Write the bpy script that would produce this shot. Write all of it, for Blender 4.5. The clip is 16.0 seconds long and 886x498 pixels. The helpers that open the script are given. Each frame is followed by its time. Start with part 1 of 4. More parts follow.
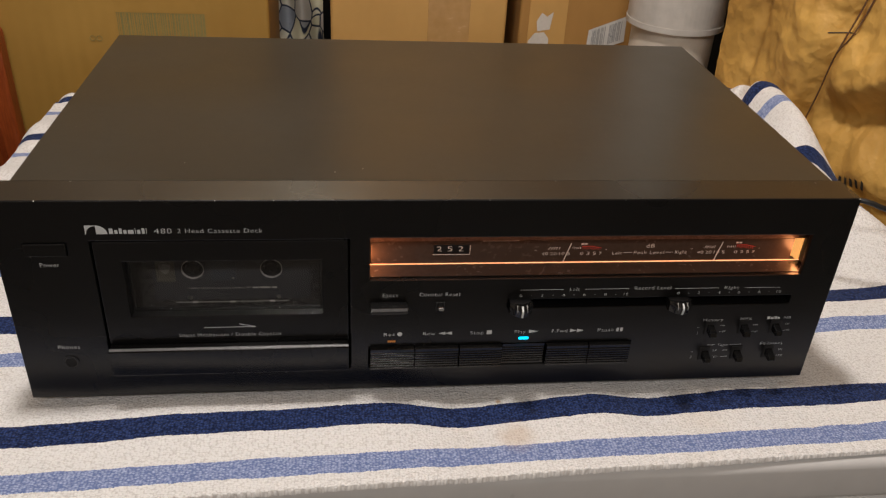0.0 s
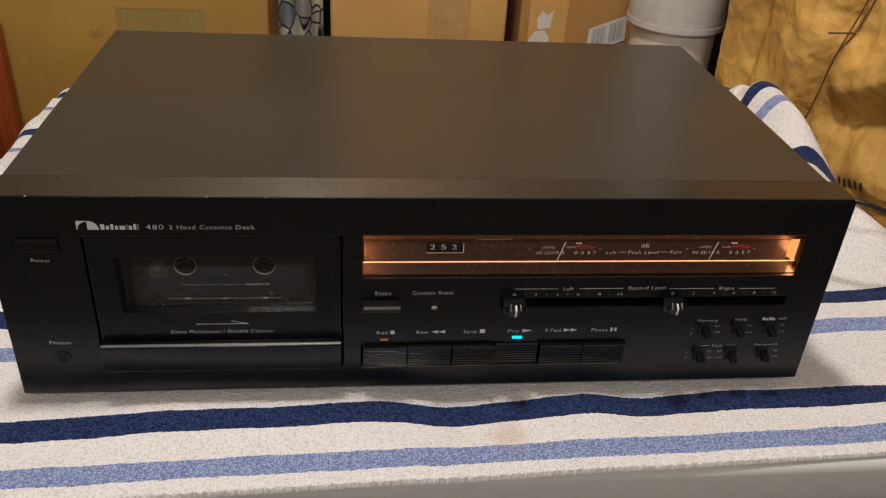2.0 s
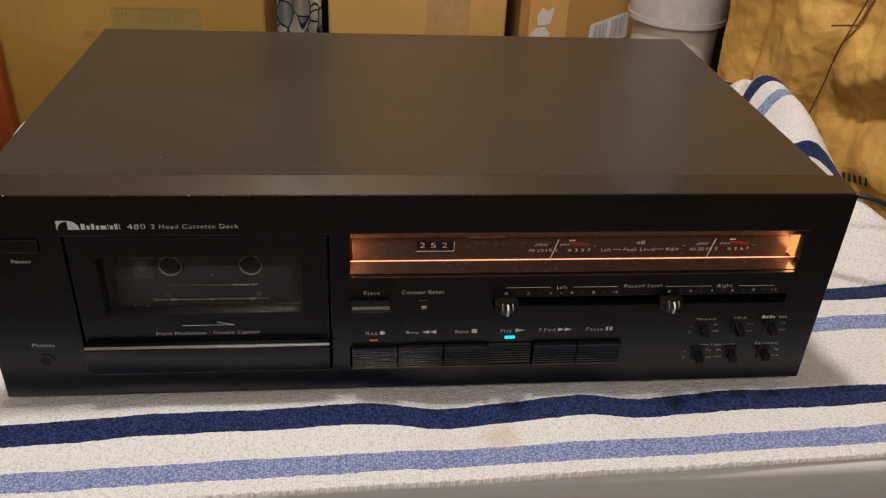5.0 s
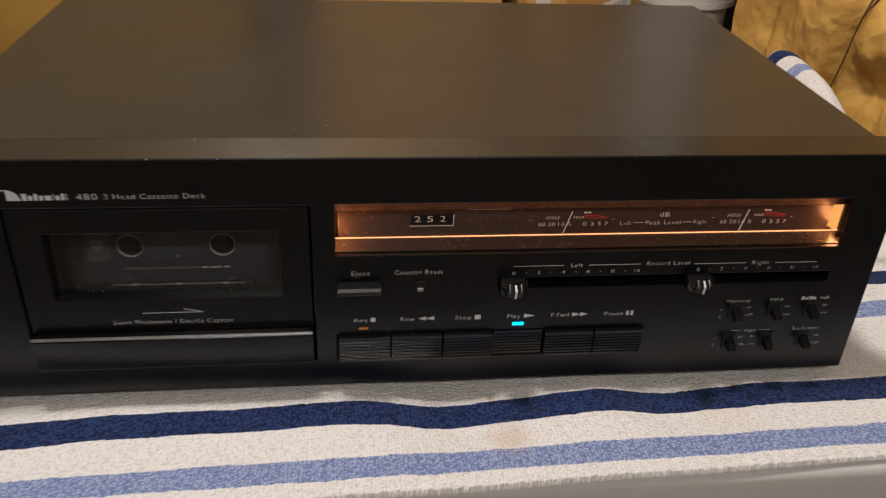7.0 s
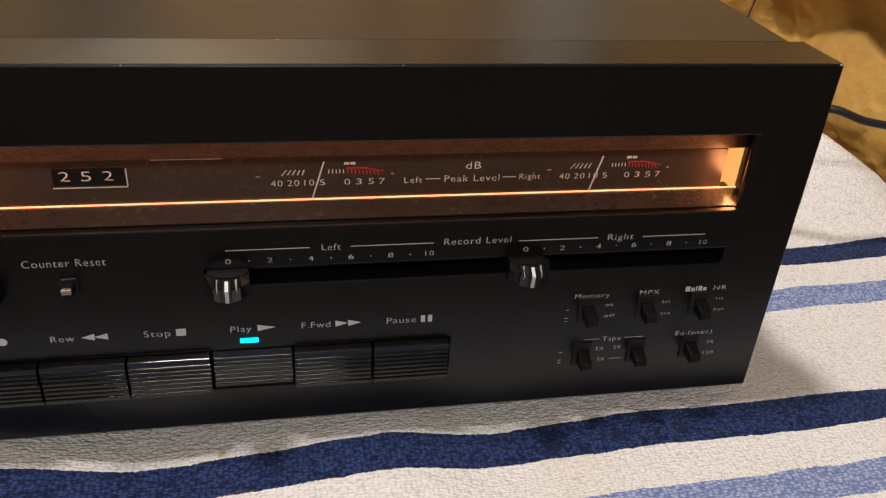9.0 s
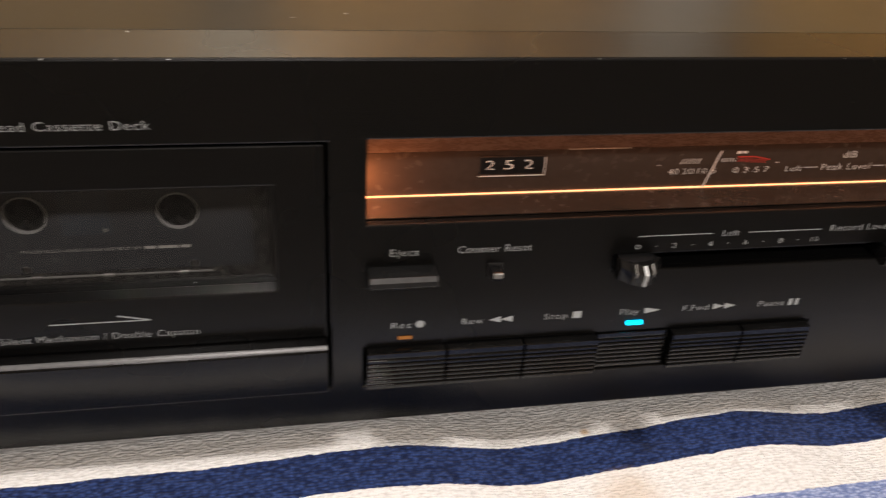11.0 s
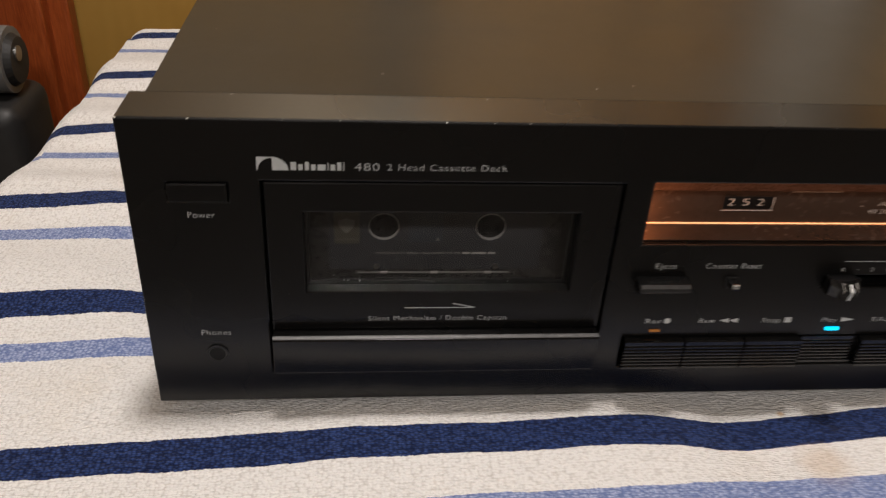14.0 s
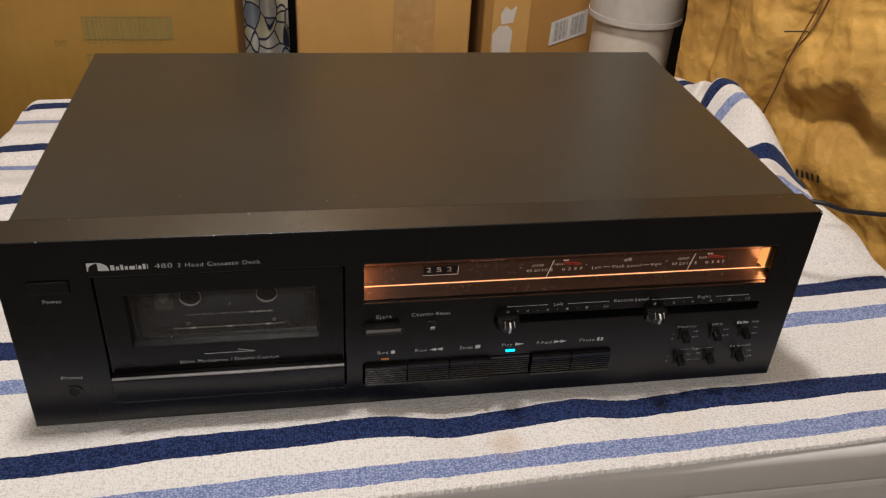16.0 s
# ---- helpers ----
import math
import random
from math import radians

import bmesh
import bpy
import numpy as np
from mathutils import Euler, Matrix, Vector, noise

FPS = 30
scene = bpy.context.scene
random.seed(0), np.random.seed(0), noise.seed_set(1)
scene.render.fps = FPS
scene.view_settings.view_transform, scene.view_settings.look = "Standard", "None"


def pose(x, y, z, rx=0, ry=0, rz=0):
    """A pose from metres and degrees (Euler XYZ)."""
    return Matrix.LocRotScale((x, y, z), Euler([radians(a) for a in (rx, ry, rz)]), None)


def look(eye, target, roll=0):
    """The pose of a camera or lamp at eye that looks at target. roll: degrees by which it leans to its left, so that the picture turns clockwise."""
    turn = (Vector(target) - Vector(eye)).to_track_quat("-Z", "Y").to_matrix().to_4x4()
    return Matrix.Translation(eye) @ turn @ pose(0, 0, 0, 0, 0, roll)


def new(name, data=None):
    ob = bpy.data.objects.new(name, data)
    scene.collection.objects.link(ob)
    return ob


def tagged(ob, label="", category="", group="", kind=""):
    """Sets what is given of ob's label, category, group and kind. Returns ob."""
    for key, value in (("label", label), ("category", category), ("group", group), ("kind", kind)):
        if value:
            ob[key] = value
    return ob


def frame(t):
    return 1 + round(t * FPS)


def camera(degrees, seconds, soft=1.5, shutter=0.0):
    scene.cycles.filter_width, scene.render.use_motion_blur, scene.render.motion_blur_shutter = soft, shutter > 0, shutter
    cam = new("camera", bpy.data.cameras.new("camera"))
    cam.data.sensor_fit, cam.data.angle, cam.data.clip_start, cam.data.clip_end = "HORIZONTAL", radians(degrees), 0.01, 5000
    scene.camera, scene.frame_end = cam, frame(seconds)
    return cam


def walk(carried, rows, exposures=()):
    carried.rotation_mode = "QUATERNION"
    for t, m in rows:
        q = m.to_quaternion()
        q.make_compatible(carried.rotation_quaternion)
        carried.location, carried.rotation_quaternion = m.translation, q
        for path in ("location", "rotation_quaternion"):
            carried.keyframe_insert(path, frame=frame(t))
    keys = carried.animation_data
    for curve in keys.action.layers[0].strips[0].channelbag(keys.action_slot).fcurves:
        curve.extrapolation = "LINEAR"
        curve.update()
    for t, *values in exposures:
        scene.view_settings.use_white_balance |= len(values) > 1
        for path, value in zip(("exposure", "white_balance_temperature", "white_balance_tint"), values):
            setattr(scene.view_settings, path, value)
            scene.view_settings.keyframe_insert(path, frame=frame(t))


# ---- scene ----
# camera
cam = camera(56.6, 16.0, soft=1.25, shutter=0.4)
ROWS = [
    (0.00, -0.0530, -0.3689, 0.3145, 59.27, -3.01, -6.11),
    (0.50, -0.0506, -0.3688, 0.3126, 59.12, -3.12, -6.10),
    (1.00, -0.0516, -0.3689, 0.3138, 59.09, -3.23, -6.00),
    (1.50, -0.0478, -0.3688, 0.3129, 59.14, -3.31, -5.91),
    (2.00, -0.0481, -0.3678, 0.3139, 59.12, -3.31, -5.76),
    (2.50, -0.0440, -0.3682, 0.3157, 59.14, -3.39, -5.86),
    (3.00, -0.0430, -0.3659, 0.3126, 59.09, -3.34, -5.74),
    (3.50, -0.0376, -0.3633, 0.3099, 59.16, -3.27, -5.75),
    (4.00, -0.0361, -0.3619, 0.3092, 59.15, -3.03, -5.61),
    (6.50, -0.0382, -0.3531, 0.2956, 59.22, -2.37, -5.67),
    (7.00, -0.0331, -0.3234, 0.2663, 59.83, -2.32, -6.05),
    (7.50, -0.0020, -0.2542, 0.2315, 59.59, -2.38, -6.37),
    (8.00, 0.0371, -0.2250, 0.2007, 59.26, -2.81, -7.23),
    (8.20, 0.0507, -0.2224, 0.2015, 59.38, -3.08, -8.00),
    (9.25, 0.0620, -0.2085, 0.1900, 59.00, -3.30, -10.30),
    (10.30, 0.0057, -0.1980, 0.1839, 58.62, -3.23, -10.37),
    (10.50, -0.0146, -0.1966, 0.1854, 58.18, -3.39, -10.42),
    (11.00, -0.0610, -0.1987, 0.1916, 58.10, -3.45, -10.16),
    (11.50, -0.1036, -0.2019, 0.1922, 57.18, -3.72, -8.26),
    (12.00, -0.1353, -0.2095, 0.1854, 58.61, -3.03, -6.64),
    (12.50, -0.1529, -0.2085, 0.1914, 58.52, -2.98, -5.46),
    (13.00, -0.1552, -0.2155, 0.1991, 58.37, -3.01, -4.92),
    (13.50, -0.1546, -0.2279, 0.2076, 58.28, -2.85, -4.54),
    (14.00, -0.1453, -0.2541, 0.2329, 57.84, -3.09, -4.81),
    (14.50, -0.1135, -0.3012, 0.2815, 57.69, -2.72, -6.61),
    (15.00, -0.0931, -0.3365, 0.3282, 57.42, -2.66, -9.01),
    (15.50, -0.0797, -0.3616, 0.3427, 57.18, -2.95, -9.38),
    (16.00, -0.0722, -0.3680, 0.3482, 57.38, -3.18, -9.44),
]
walk(cam, [(t, pose(x, y, z, rx, ry, rz)) for t, x, y, z, rx, ry, rz in ROWS],
     exposures=((0.0, 0.03), (7.0, 0.03), (7.5, 0.12), (8.0, 0.16), (10.3, 0.24), (11.0, 0.50), (11.5, 0.48), (12.0, 0.34), (12.5, 0.10), (13.5, 0.03), (14.5, 0.06), (16.0, 0.06)))

# ---- light ----
world = bpy.data.worlds.new("room_air")
scene.world = world
world.use_nodes = True
world.node_tree.nodes["Background"].inputs["Color"].default_value = (1.0, 0.83, 0.62, 1)
world.node_tree.nodes["Background"].inputs["Strength"].default_value = 0.04


def ceiling_bulb(at, watts, radius, colour):
    data = bpy.data.lights.new("bulb_light", "POINT")
    data.energy, data.shadow_soft_size, data.color = watts, radius, colour
    ob = new("bulb_light", data)
    ob.location = at


def ceiling_tube(at, aim, watts, length, width, colour):
    data = bpy.data.lights.new("tube_light", "AREA")
    data.shape, data.size, data.size_y = "RECTANGLE", length, width
    data.energy, data.color = watts, colour
    ob = new("tube_light", data)
    ob.matrix_world = look(at, aim)


ceiling_bulb((-0.12, 0.035, 1.22), 42, 0.07, (1.0, 0.925, 0.885))
ceiling_tube((-0.12, -1.5, 1.40), (0.0, 0.1, 0.0), 12.5, 0.60, 0.14, (1.0, 0.925, 0.885))

# ---- materials ----


def material(name):
    m = bpy.data.materials.new(name)
    m.use_nodes = True
    t = m.node_tree
    return m, t, t.nodes["Principled BSDF"]


def node(t, kind, **values):
    n = t.nodes.new(kind)
    for key, value in values.items():
        if key in n.inputs:
            n.inputs[key].default_value = value
    return n


def coords(t, scale=(1, 1, 1), kind="Object"):
    c, m = t.nodes.new("ShaderNodeTexCoord"), t.nodes.new("ShaderNodeMapping")
    m.inputs["Scale"].default_value = scale
    t.links.new(c.outputs[kind], m.inputs["Vector"])
    return m.outputs["Vector"]


def noise_tex(t, vector, scale, detail=3.0, rough=0.5):
    n = node(t, "ShaderNodeTexNoise", Scale=scale, Detail=detail, Roughness=rough)
    t.links.new(vector, n.inputs["Vector"])
    return n.outputs["Fac"]


def ramp(t, fac, stops):
    r = t.nodes.new("ShaderNodeValToRGB")
    el = r.color_ramp.elements
    while len(el) < len(stops):
        el.new(0.5)
    for e, (p, c) in zip(el, stops):
        e.position, e.color = p, (*c, 1) if len(c) == 3 else c
    t.links.new(fac, r.inputs["Fac"])
    return r.outputs["Color"]


def maprange(t, fac, a, b, c, d):
    r = t.nodes.new("ShaderNodeMapRange")
    for i, v in enumerate((a, b, c, d)):
        r.inputs[1 + i].default_value = v
    t.links.new(fac, r.inputs[0])
    return r.outputs[0]


def bump(t, b, height, strength, distance):
    n = node(t, "ShaderNodeBump", Strength=strength, Distance=distance)
    t.links.new(height, n.inputs["Height"])
    t.links.new(n.outputs["Normal"], b.inputs["Normal"])
    return n


def surface(name, dark, light, scale=40, rough=(0.4, 0.55), stretch=(1, 1, 1), bump_scale=300, bump_mm=0.1, metallic=0.0, ior=1.5):
    """A worn plain surface: colour and gloss vary at two scales, with a fine relief."""
    m, t, b = material(name)
    v = coords(t, stretch)
    mix = t.nodes.new("ShaderNodeMath")
    mix.operation = "MULTIPLY_ADD"
    t.links.new(noise_tex(t, v, scale, 4), mix.inputs[0])
    mix.inputs[1].default_value = 0.6
    small = maprange(t, noise_tex(t, v, scale * 9, 2), 0.2, 0.8, 0.0, 0.4)
    t.links.new(small, mix.inputs[2])
    t.links.new(ramp(t, mix.outputs[0], [(0.25, dark), (0.75, light)]), b.inputs["Base Color"])
    t.links.new(maprange(t, mix.outputs[0], 0.2, 0.8, *rough), b.inputs["Roughness"])
    b.inputs["Metallic"].default_value, b.inputs["IOR"].default_value = metallic, ior
    bump(t, b, noise_tex(t, v, bump_scale, 2), 0.6, bump_mm / 1000)
    return m


def glow(name, colour, strength):
    m, t, b = material(name)
    b.inputs["Base Color"].default_value = (*colour, 1)
    b.inputs["Emission Color"].default_value = (*colour, 1)
    b.inputs["Emission Strength"].default_value = strength
    return m


def clear(name, colour, rough=0.02):
    """Thin clear or smoked sheet: mostly straight-through, with real gloss."""
    m, t, b = material(name)
    through_it = node(t, "ShaderNodeBsdfTransparent", Color=(*colour, 1))
    gloss = node(t, "ShaderNodeBsdfGlossy", Roughness=rough)
    fres = node(t, "ShaderNodeFresnel", IOR=1.45)
    mix = t.nodes.new("ShaderNodeMixShader")
    t.links.new(fres.outputs[0], mix.inputs[0])
    t.links.new(through_it.outputs[0], mix.inputs[1])
    t.links.new(gloss.outputs[0], mix.inputs[2])
    t.links.new(mix.outputs[0], t.nodes["Material Output"].inputs["Surface"])
    return m


def dusty_black(name, base, rough, specks, stretch, ior=1.5):
    """Black finish with brushed streaks and a scatter of pale dust specks."""
    m, t, b = material(name)
    v = coords(t)
    streak = noise_tex(t, coords(t, stretch), 60, 4, 0.6)
    dust = node(t, "ShaderNodeTexVoronoi", Scale=150.0)
    t.links.new(coords(t), dust.inputs["Vector"])
    near = maprange(t, dust.outputs["Distance"], 0.03, 0.05, 1.0, 0.0)
    pick = maprange(t, noise_tex(t, v, 23, 3), 0.50, 0.64, 0.0, specks)
    mul = t.nodes.new("ShaderNodeMath")
    mul.operation = "MULTIPLY"
    t.links.new(near, mul.inputs[0])
    t.links.new(pick, mul.inputs[1])
    mix = t.nodes.new("ShaderNodeMix")
    mix.data_type = "RGBA"
    t.links.new(mul.outputs[0], mix.inputs["Factor"])
    t.links.new(ramp(t, streak, [(0.3, base), (0.75, tuple(c * 1.5 for c in base))]), mix.inputs["A"])
    mix.inputs["B"].default_value = (0.45, 0.42, 0.38, 1)
    t.links.new(mix.outputs["Result"], b.inputs["Base Color"])
    smear = noise_tex(t, v, 9, 3)
    t.links.new(maprange(t, smear, 0.3, 0.7, rough - 0.04, rough + 0.06), b.inputs["Roughness"])
    b.inputs["IOR"].default_value = ior
    bump(t, b, streak, 0.25, 0.0001)
    return m


EDGE = dusty_black("brushed_black_edge", (0.010, 0.0095, 0.009), 0.27, 0.5, (0.6, 40, 40), 2.3)
FASCIA = dusty_black("black_anodised", (0.0036, 0.0035, 0.0035), 0.27, 0.15, (1, 30, 30), 1.46)
COVER = dusty_black("black_painted_steel", (0.0150, 0.0132, 0.0100), 0.36, 0.5, (3, 3, 3), 2.08)
COVER.node_tree.nodes["Principled BSDF"].inputs["Specular Tint"].default_value = (0.98, 0.94, 0.81, 1)
EDGE.node_tree.nodes["Principled BSDF"].inputs["Specular Tint"].default_value = (1.0, 0.90, 0.70, 1)
edge_bsdf = EDGE.node_tree.nodes["Principled BSDF"]
grooves = EDGE.node_tree.nodes.new("ShaderNodeTangent")
grooves.direction_type, grooves.axis = "RADIAL", "X"
EDGE.node_tree.links.new(grooves.outputs["Tangent"], edge_bsdf.inputs["Tangent"])
edge_bsdf.inputs["Anisotropic"].default_value = 0.85
for relief_node in EDGE.node_tree.nodes:
    if relief_node.type == "BUMP":
        relief_node.inputs["Strength"].default_value = 0.7
PLASTIC = surface("black_plastic", (0.004, 0.004, 0.0042), (0.008, 0.008, 0.0085), 60, (0.3, 0.42))
GLOSSY = surface("glossy_black_plastic", (0.005, 0.005, 0.005), (0.009, 0.009, 0.009), 80, (0.12, 0.2), bump_mm=0.02)
KEY_BLACK = surface("polished_black_key", (0.004, 0.004, 0.004), (0.007, 0.007, 0.007), 80, (0.06, 0.1), bump_mm=0.0)
VOID = surface("dark_inside", (0.003, 0.003, 0.003), (0.006, 0.006, 0.006), 60, (0.6, 0.8))
# pale grey that paints the highlight along the top of the door lip
LIP_HIGHLIGHT = surface("lip_highlight_grey", (0.05, 0.05, 0.052), (0.13, 0.13, 0.13), 200, (0.3, 0.45))
PRINT = surface("pale_grey_print", (0.58, 0.61, 0.61), (0.68, 0.71, 0.71), 400, (0.5, 0.6))
METER_PRINT = surface("pale_meter_print", (0.82, 0.78, 0.72), (0.9, 0.86, 0.8), 400, (0.5, 0.6))
RED_PRINT = surface("red_meter_print", (0.45, 0.03, 0.02), (0.55, 0.05, 0.03), 400, (0.5, 0.6))
METER_PLATE = surface("bronze_meter_plate", (0.048, 0.033, 0.024), (0.070, 0.048, 0.036), 40, (0.2, 0.3), bump_mm=0.02)
# brown lifted for recess ceiling and back: amber glow put into the colour
RECESS = surface("glow_brown_recess", (0.11, 0.070, 0.052), (0.17, 0.112, 0.084), 90, (0.2, 0.35), (1, 4, 4))
GREY_PLASTIC = surface("grey_plastic_and_highlight", (0.20, 0.20, 0.19), (0.34, 0.34, 0.32), 300, (0.3, 0.45))
STEEL = surface("worn_steel", (0.45, 0.44, 0.42), (0.6, 0.59, 0.57), 200, (0.25, 0.4), metallic=1.0)
AMBER = glow("amber_lamp_diffuser", (1.0, 0.46, 0.13), 0.85)
AMBER_EDGE = glow("amber_light_guide_edge", (1.0, 0.42, 0.19), 1.5)
CYAN_LED = glow("cyan_led", (0.0, 0.62, 1.0), 1.6)
ORANGE_LED = glow("dim_orange_led", (0.40, 0.15, 0.03), 0.22)
SMOKED = clear("smoked_acrylic", (0.88, 0.87, 0.86))
SHELL = surface("smoky_cassette_shell", (0.024, 0.023, 0.023), (0.044, 0.043, 0.042), 50, (0.2, 0.35), bump_mm=0.03)
SHELL_CLEAR = surface("grey_cassette_label", (0.046, 0.049, 0.056), (0.075, 0.078, 0.085), 60, (0.15, 0.3), bump_mm=0.03)
CORD_BLACK = surface("black_rubber", (0.008, 0.008, 0.008), (0.015, 0.015, 0.015), 200, (0.45, 0.6))
ENAMEL = surface("white_enamel", (0.60, 0.59, 0.57), (0.66, 0.65, 0.63), 6, (0.25, 0.35), bump_scale=120, bump_mm=0.05)
PVC = surface("white_pvc", (0.58, 0.52, 0.43), (0.68, 0.62, 0.52), 9, (0.35, 0.5), bump_scale=60, bump_mm=0.2)
PVC_GREY = surface("grey_white_pvc", (0.42, 0.395, 0.355), (0.54, 0.51, 0.46), 9, (0.3, 0.45), bump_scale=60, bump_mm=0.2)
WOOD_RED = surface("red_brown_varnished_wood", (0.16, 0.026, 0.006), (0.34, 0.075, 0.016), 14, (0.3, 0.42), (6, 6, 0.6), 120, 0.5)
CONCRETE = surface("grey_floor", (0.22, 0.21, 0.2), (0.34, 0.33, 0.31), 4, (0.6, 0.8))
PLASTER = surface("cream_wall", (0.46, 0.40, 0.32), (0.56, 0.49, 0.40), 3, (0.7, 0.85))
DIM_ROOM = surface("dark_unseen_room", (0.15, 0.115, 0.08), (0.23, 0.185, 0.135), 8, (0.6, 0.8), (1, 8, 8))
TWINE = surface("brown_twine", (0.085, 0.038, 0.016), (0.15, 0.07, 0.03), 400, (0.6, 0.8))
BEIGE = surface("beige_cord", (0.22, 0.19, 0.14), (0.32, 0.28, 0.22), 300, (0.5, 0.6))
INK_GREEN = surface("faded_green_ink", (0.16, 0.14, 0.045), (0.25, 0.20, 0.06), 90, (0.6, 0.75))
INK_GREY = surface("grey_barcode_ink", (0.16, 0.16, 0.16), (0.26, 0.26, 0.25), 90, (0.6, 0.75))
INK_BLACK = surface("black_ink", (0.01, 0.008, 0.006), (0.03, 0.022, 0.015), 90, (0.6, 0.75))
LABEL = surface("white_label", (0.50, 0.48, 0.44), (0.60, 0.58, 0.54), 30, (0.5, 0.6))
SCRAP = surface("torn_white_tape", (0.55, 0.51, 0.45), (0.64, 0.60, 0.54), 40, (0.4, 0.5))
CHIP = surface("bare_aluminium", (0.6, 0.58, 0.54), (0.8, 0.78, 0.74), 300, (0.3, 0.45), metallic=0.6)


def cardboard(name, dark, light, gloss=0.55):
    m, t, b = material(name)
    v = coords(t)
    flute = t.nodes.new("ShaderNodeTexWave")
    flute.inputs["Scale"].default_value = 22
    flute.inputs["Distortion"].default_value = 0.6
    t.links.new(coords(t, (1, 0, 0)), flute.inputs["Vector"])
    cloud = noise_tex(t, v, 5, 5, 0.6)
    t.links.new(ramp(t, cloud, [(0.3, dark), (0.7, light)]), b.inputs["Base Color"])
    t.links.new(maprange(t, cloud, 0.3, 0.7, gloss, gloss + 0.15), b.inputs["Roughness"])
    add = t.nodes.new("ShaderNodeMath")
    t.links.new(flute.outputs["Fac"], add.inputs[0])
    t.links.new(noise_tex(t, v, 30, 4), add.inputs[1])
    bump(t, b, add.outputs[0], 0.25, 0.0006)
    return m


CARD_GOLD = cardboard("golden_cardboard", (0.27, 0.145, 0.022), (0.37, 0.21, 0.038))
CARD_TAN = cardboard("tan_cardboard", (0.42, 0.23, 0.062), (0.56, 0.325, 0.098))
CARD_DARK = cardboard("brown_cardboard", (0.29, 0.145, 0.034), (0.40, 0.21, 0.055))


def kraft():
    m, t, b = material("crumpled_kraft_paper")
    v = coords(t)
    c = noise_tex(t, v, 7, 6, 0.65)
    t.links.new(ramp(t, c, [(0.3, (0.37, 0.195, 0.037)), (0.70, (0.70, 0.415, 0.098))]), b.inputs["Base Color"])
    b.inputs["Roughness"].default_value = 0.66
    # crumple: facets at three sizes in wandering coordinates
    drift = node(t, "ShaderNodeTexNoise", Scale=9.0, Detail=3.0)
    t.links.new(v, drift.inputs["Vector"])
    bent = t.nodes.new("ShaderNodeVectorMath")
    bent.operation = "MULTIPLY_ADD"
    t.links.new(drift.outputs["Color"], bent.inputs[0])
    bent.inputs[1].default_value = (0.09, 0.09, 0.09)
    t.links.new(v, bent.inputs[2])
    total = noise_tex(t, v, 70, 5)
    for size, share in ((13.0, 2.6), (31.0, 1.2), (75.0, 0.45)):
        vor = node(t, "ShaderNodeTexVoronoi", Scale=size)
        t.links.new(bent.outputs[0], vor.inputs["Vector"])
        add = t.nodes.new("ShaderNodeMath")
        add.operation = "MULTIPLY_ADD"
        t.links.new(vor.outputs["Distance"], add.inputs[0])
        add.inputs[1].default_value = share
        t.links.new(total, add.inputs[2])
        total = add.outputs[0]
    bump(t, b, total, 0.55, 0.0045)
    return m


KRAFT = kraft()


RUST, SOOT = (0.50, 0.32, 0.16), (0.008, 0.011, 0.03)
SPOTS = ((0.043, -0.042, 0.014, RUST, 0.35), (0.148, -0.025, 0.0045, SOOT, 0.75), (0.172, -0.0245, 0.004, SOOT, 0.7), (0.198, -0.0235, 0.004, SOOT, 0.6), (0.054, -0.024, 0.004, SOOT, 0.7), (0.036, -0.0125, 0.0022, RUST, 0.8))


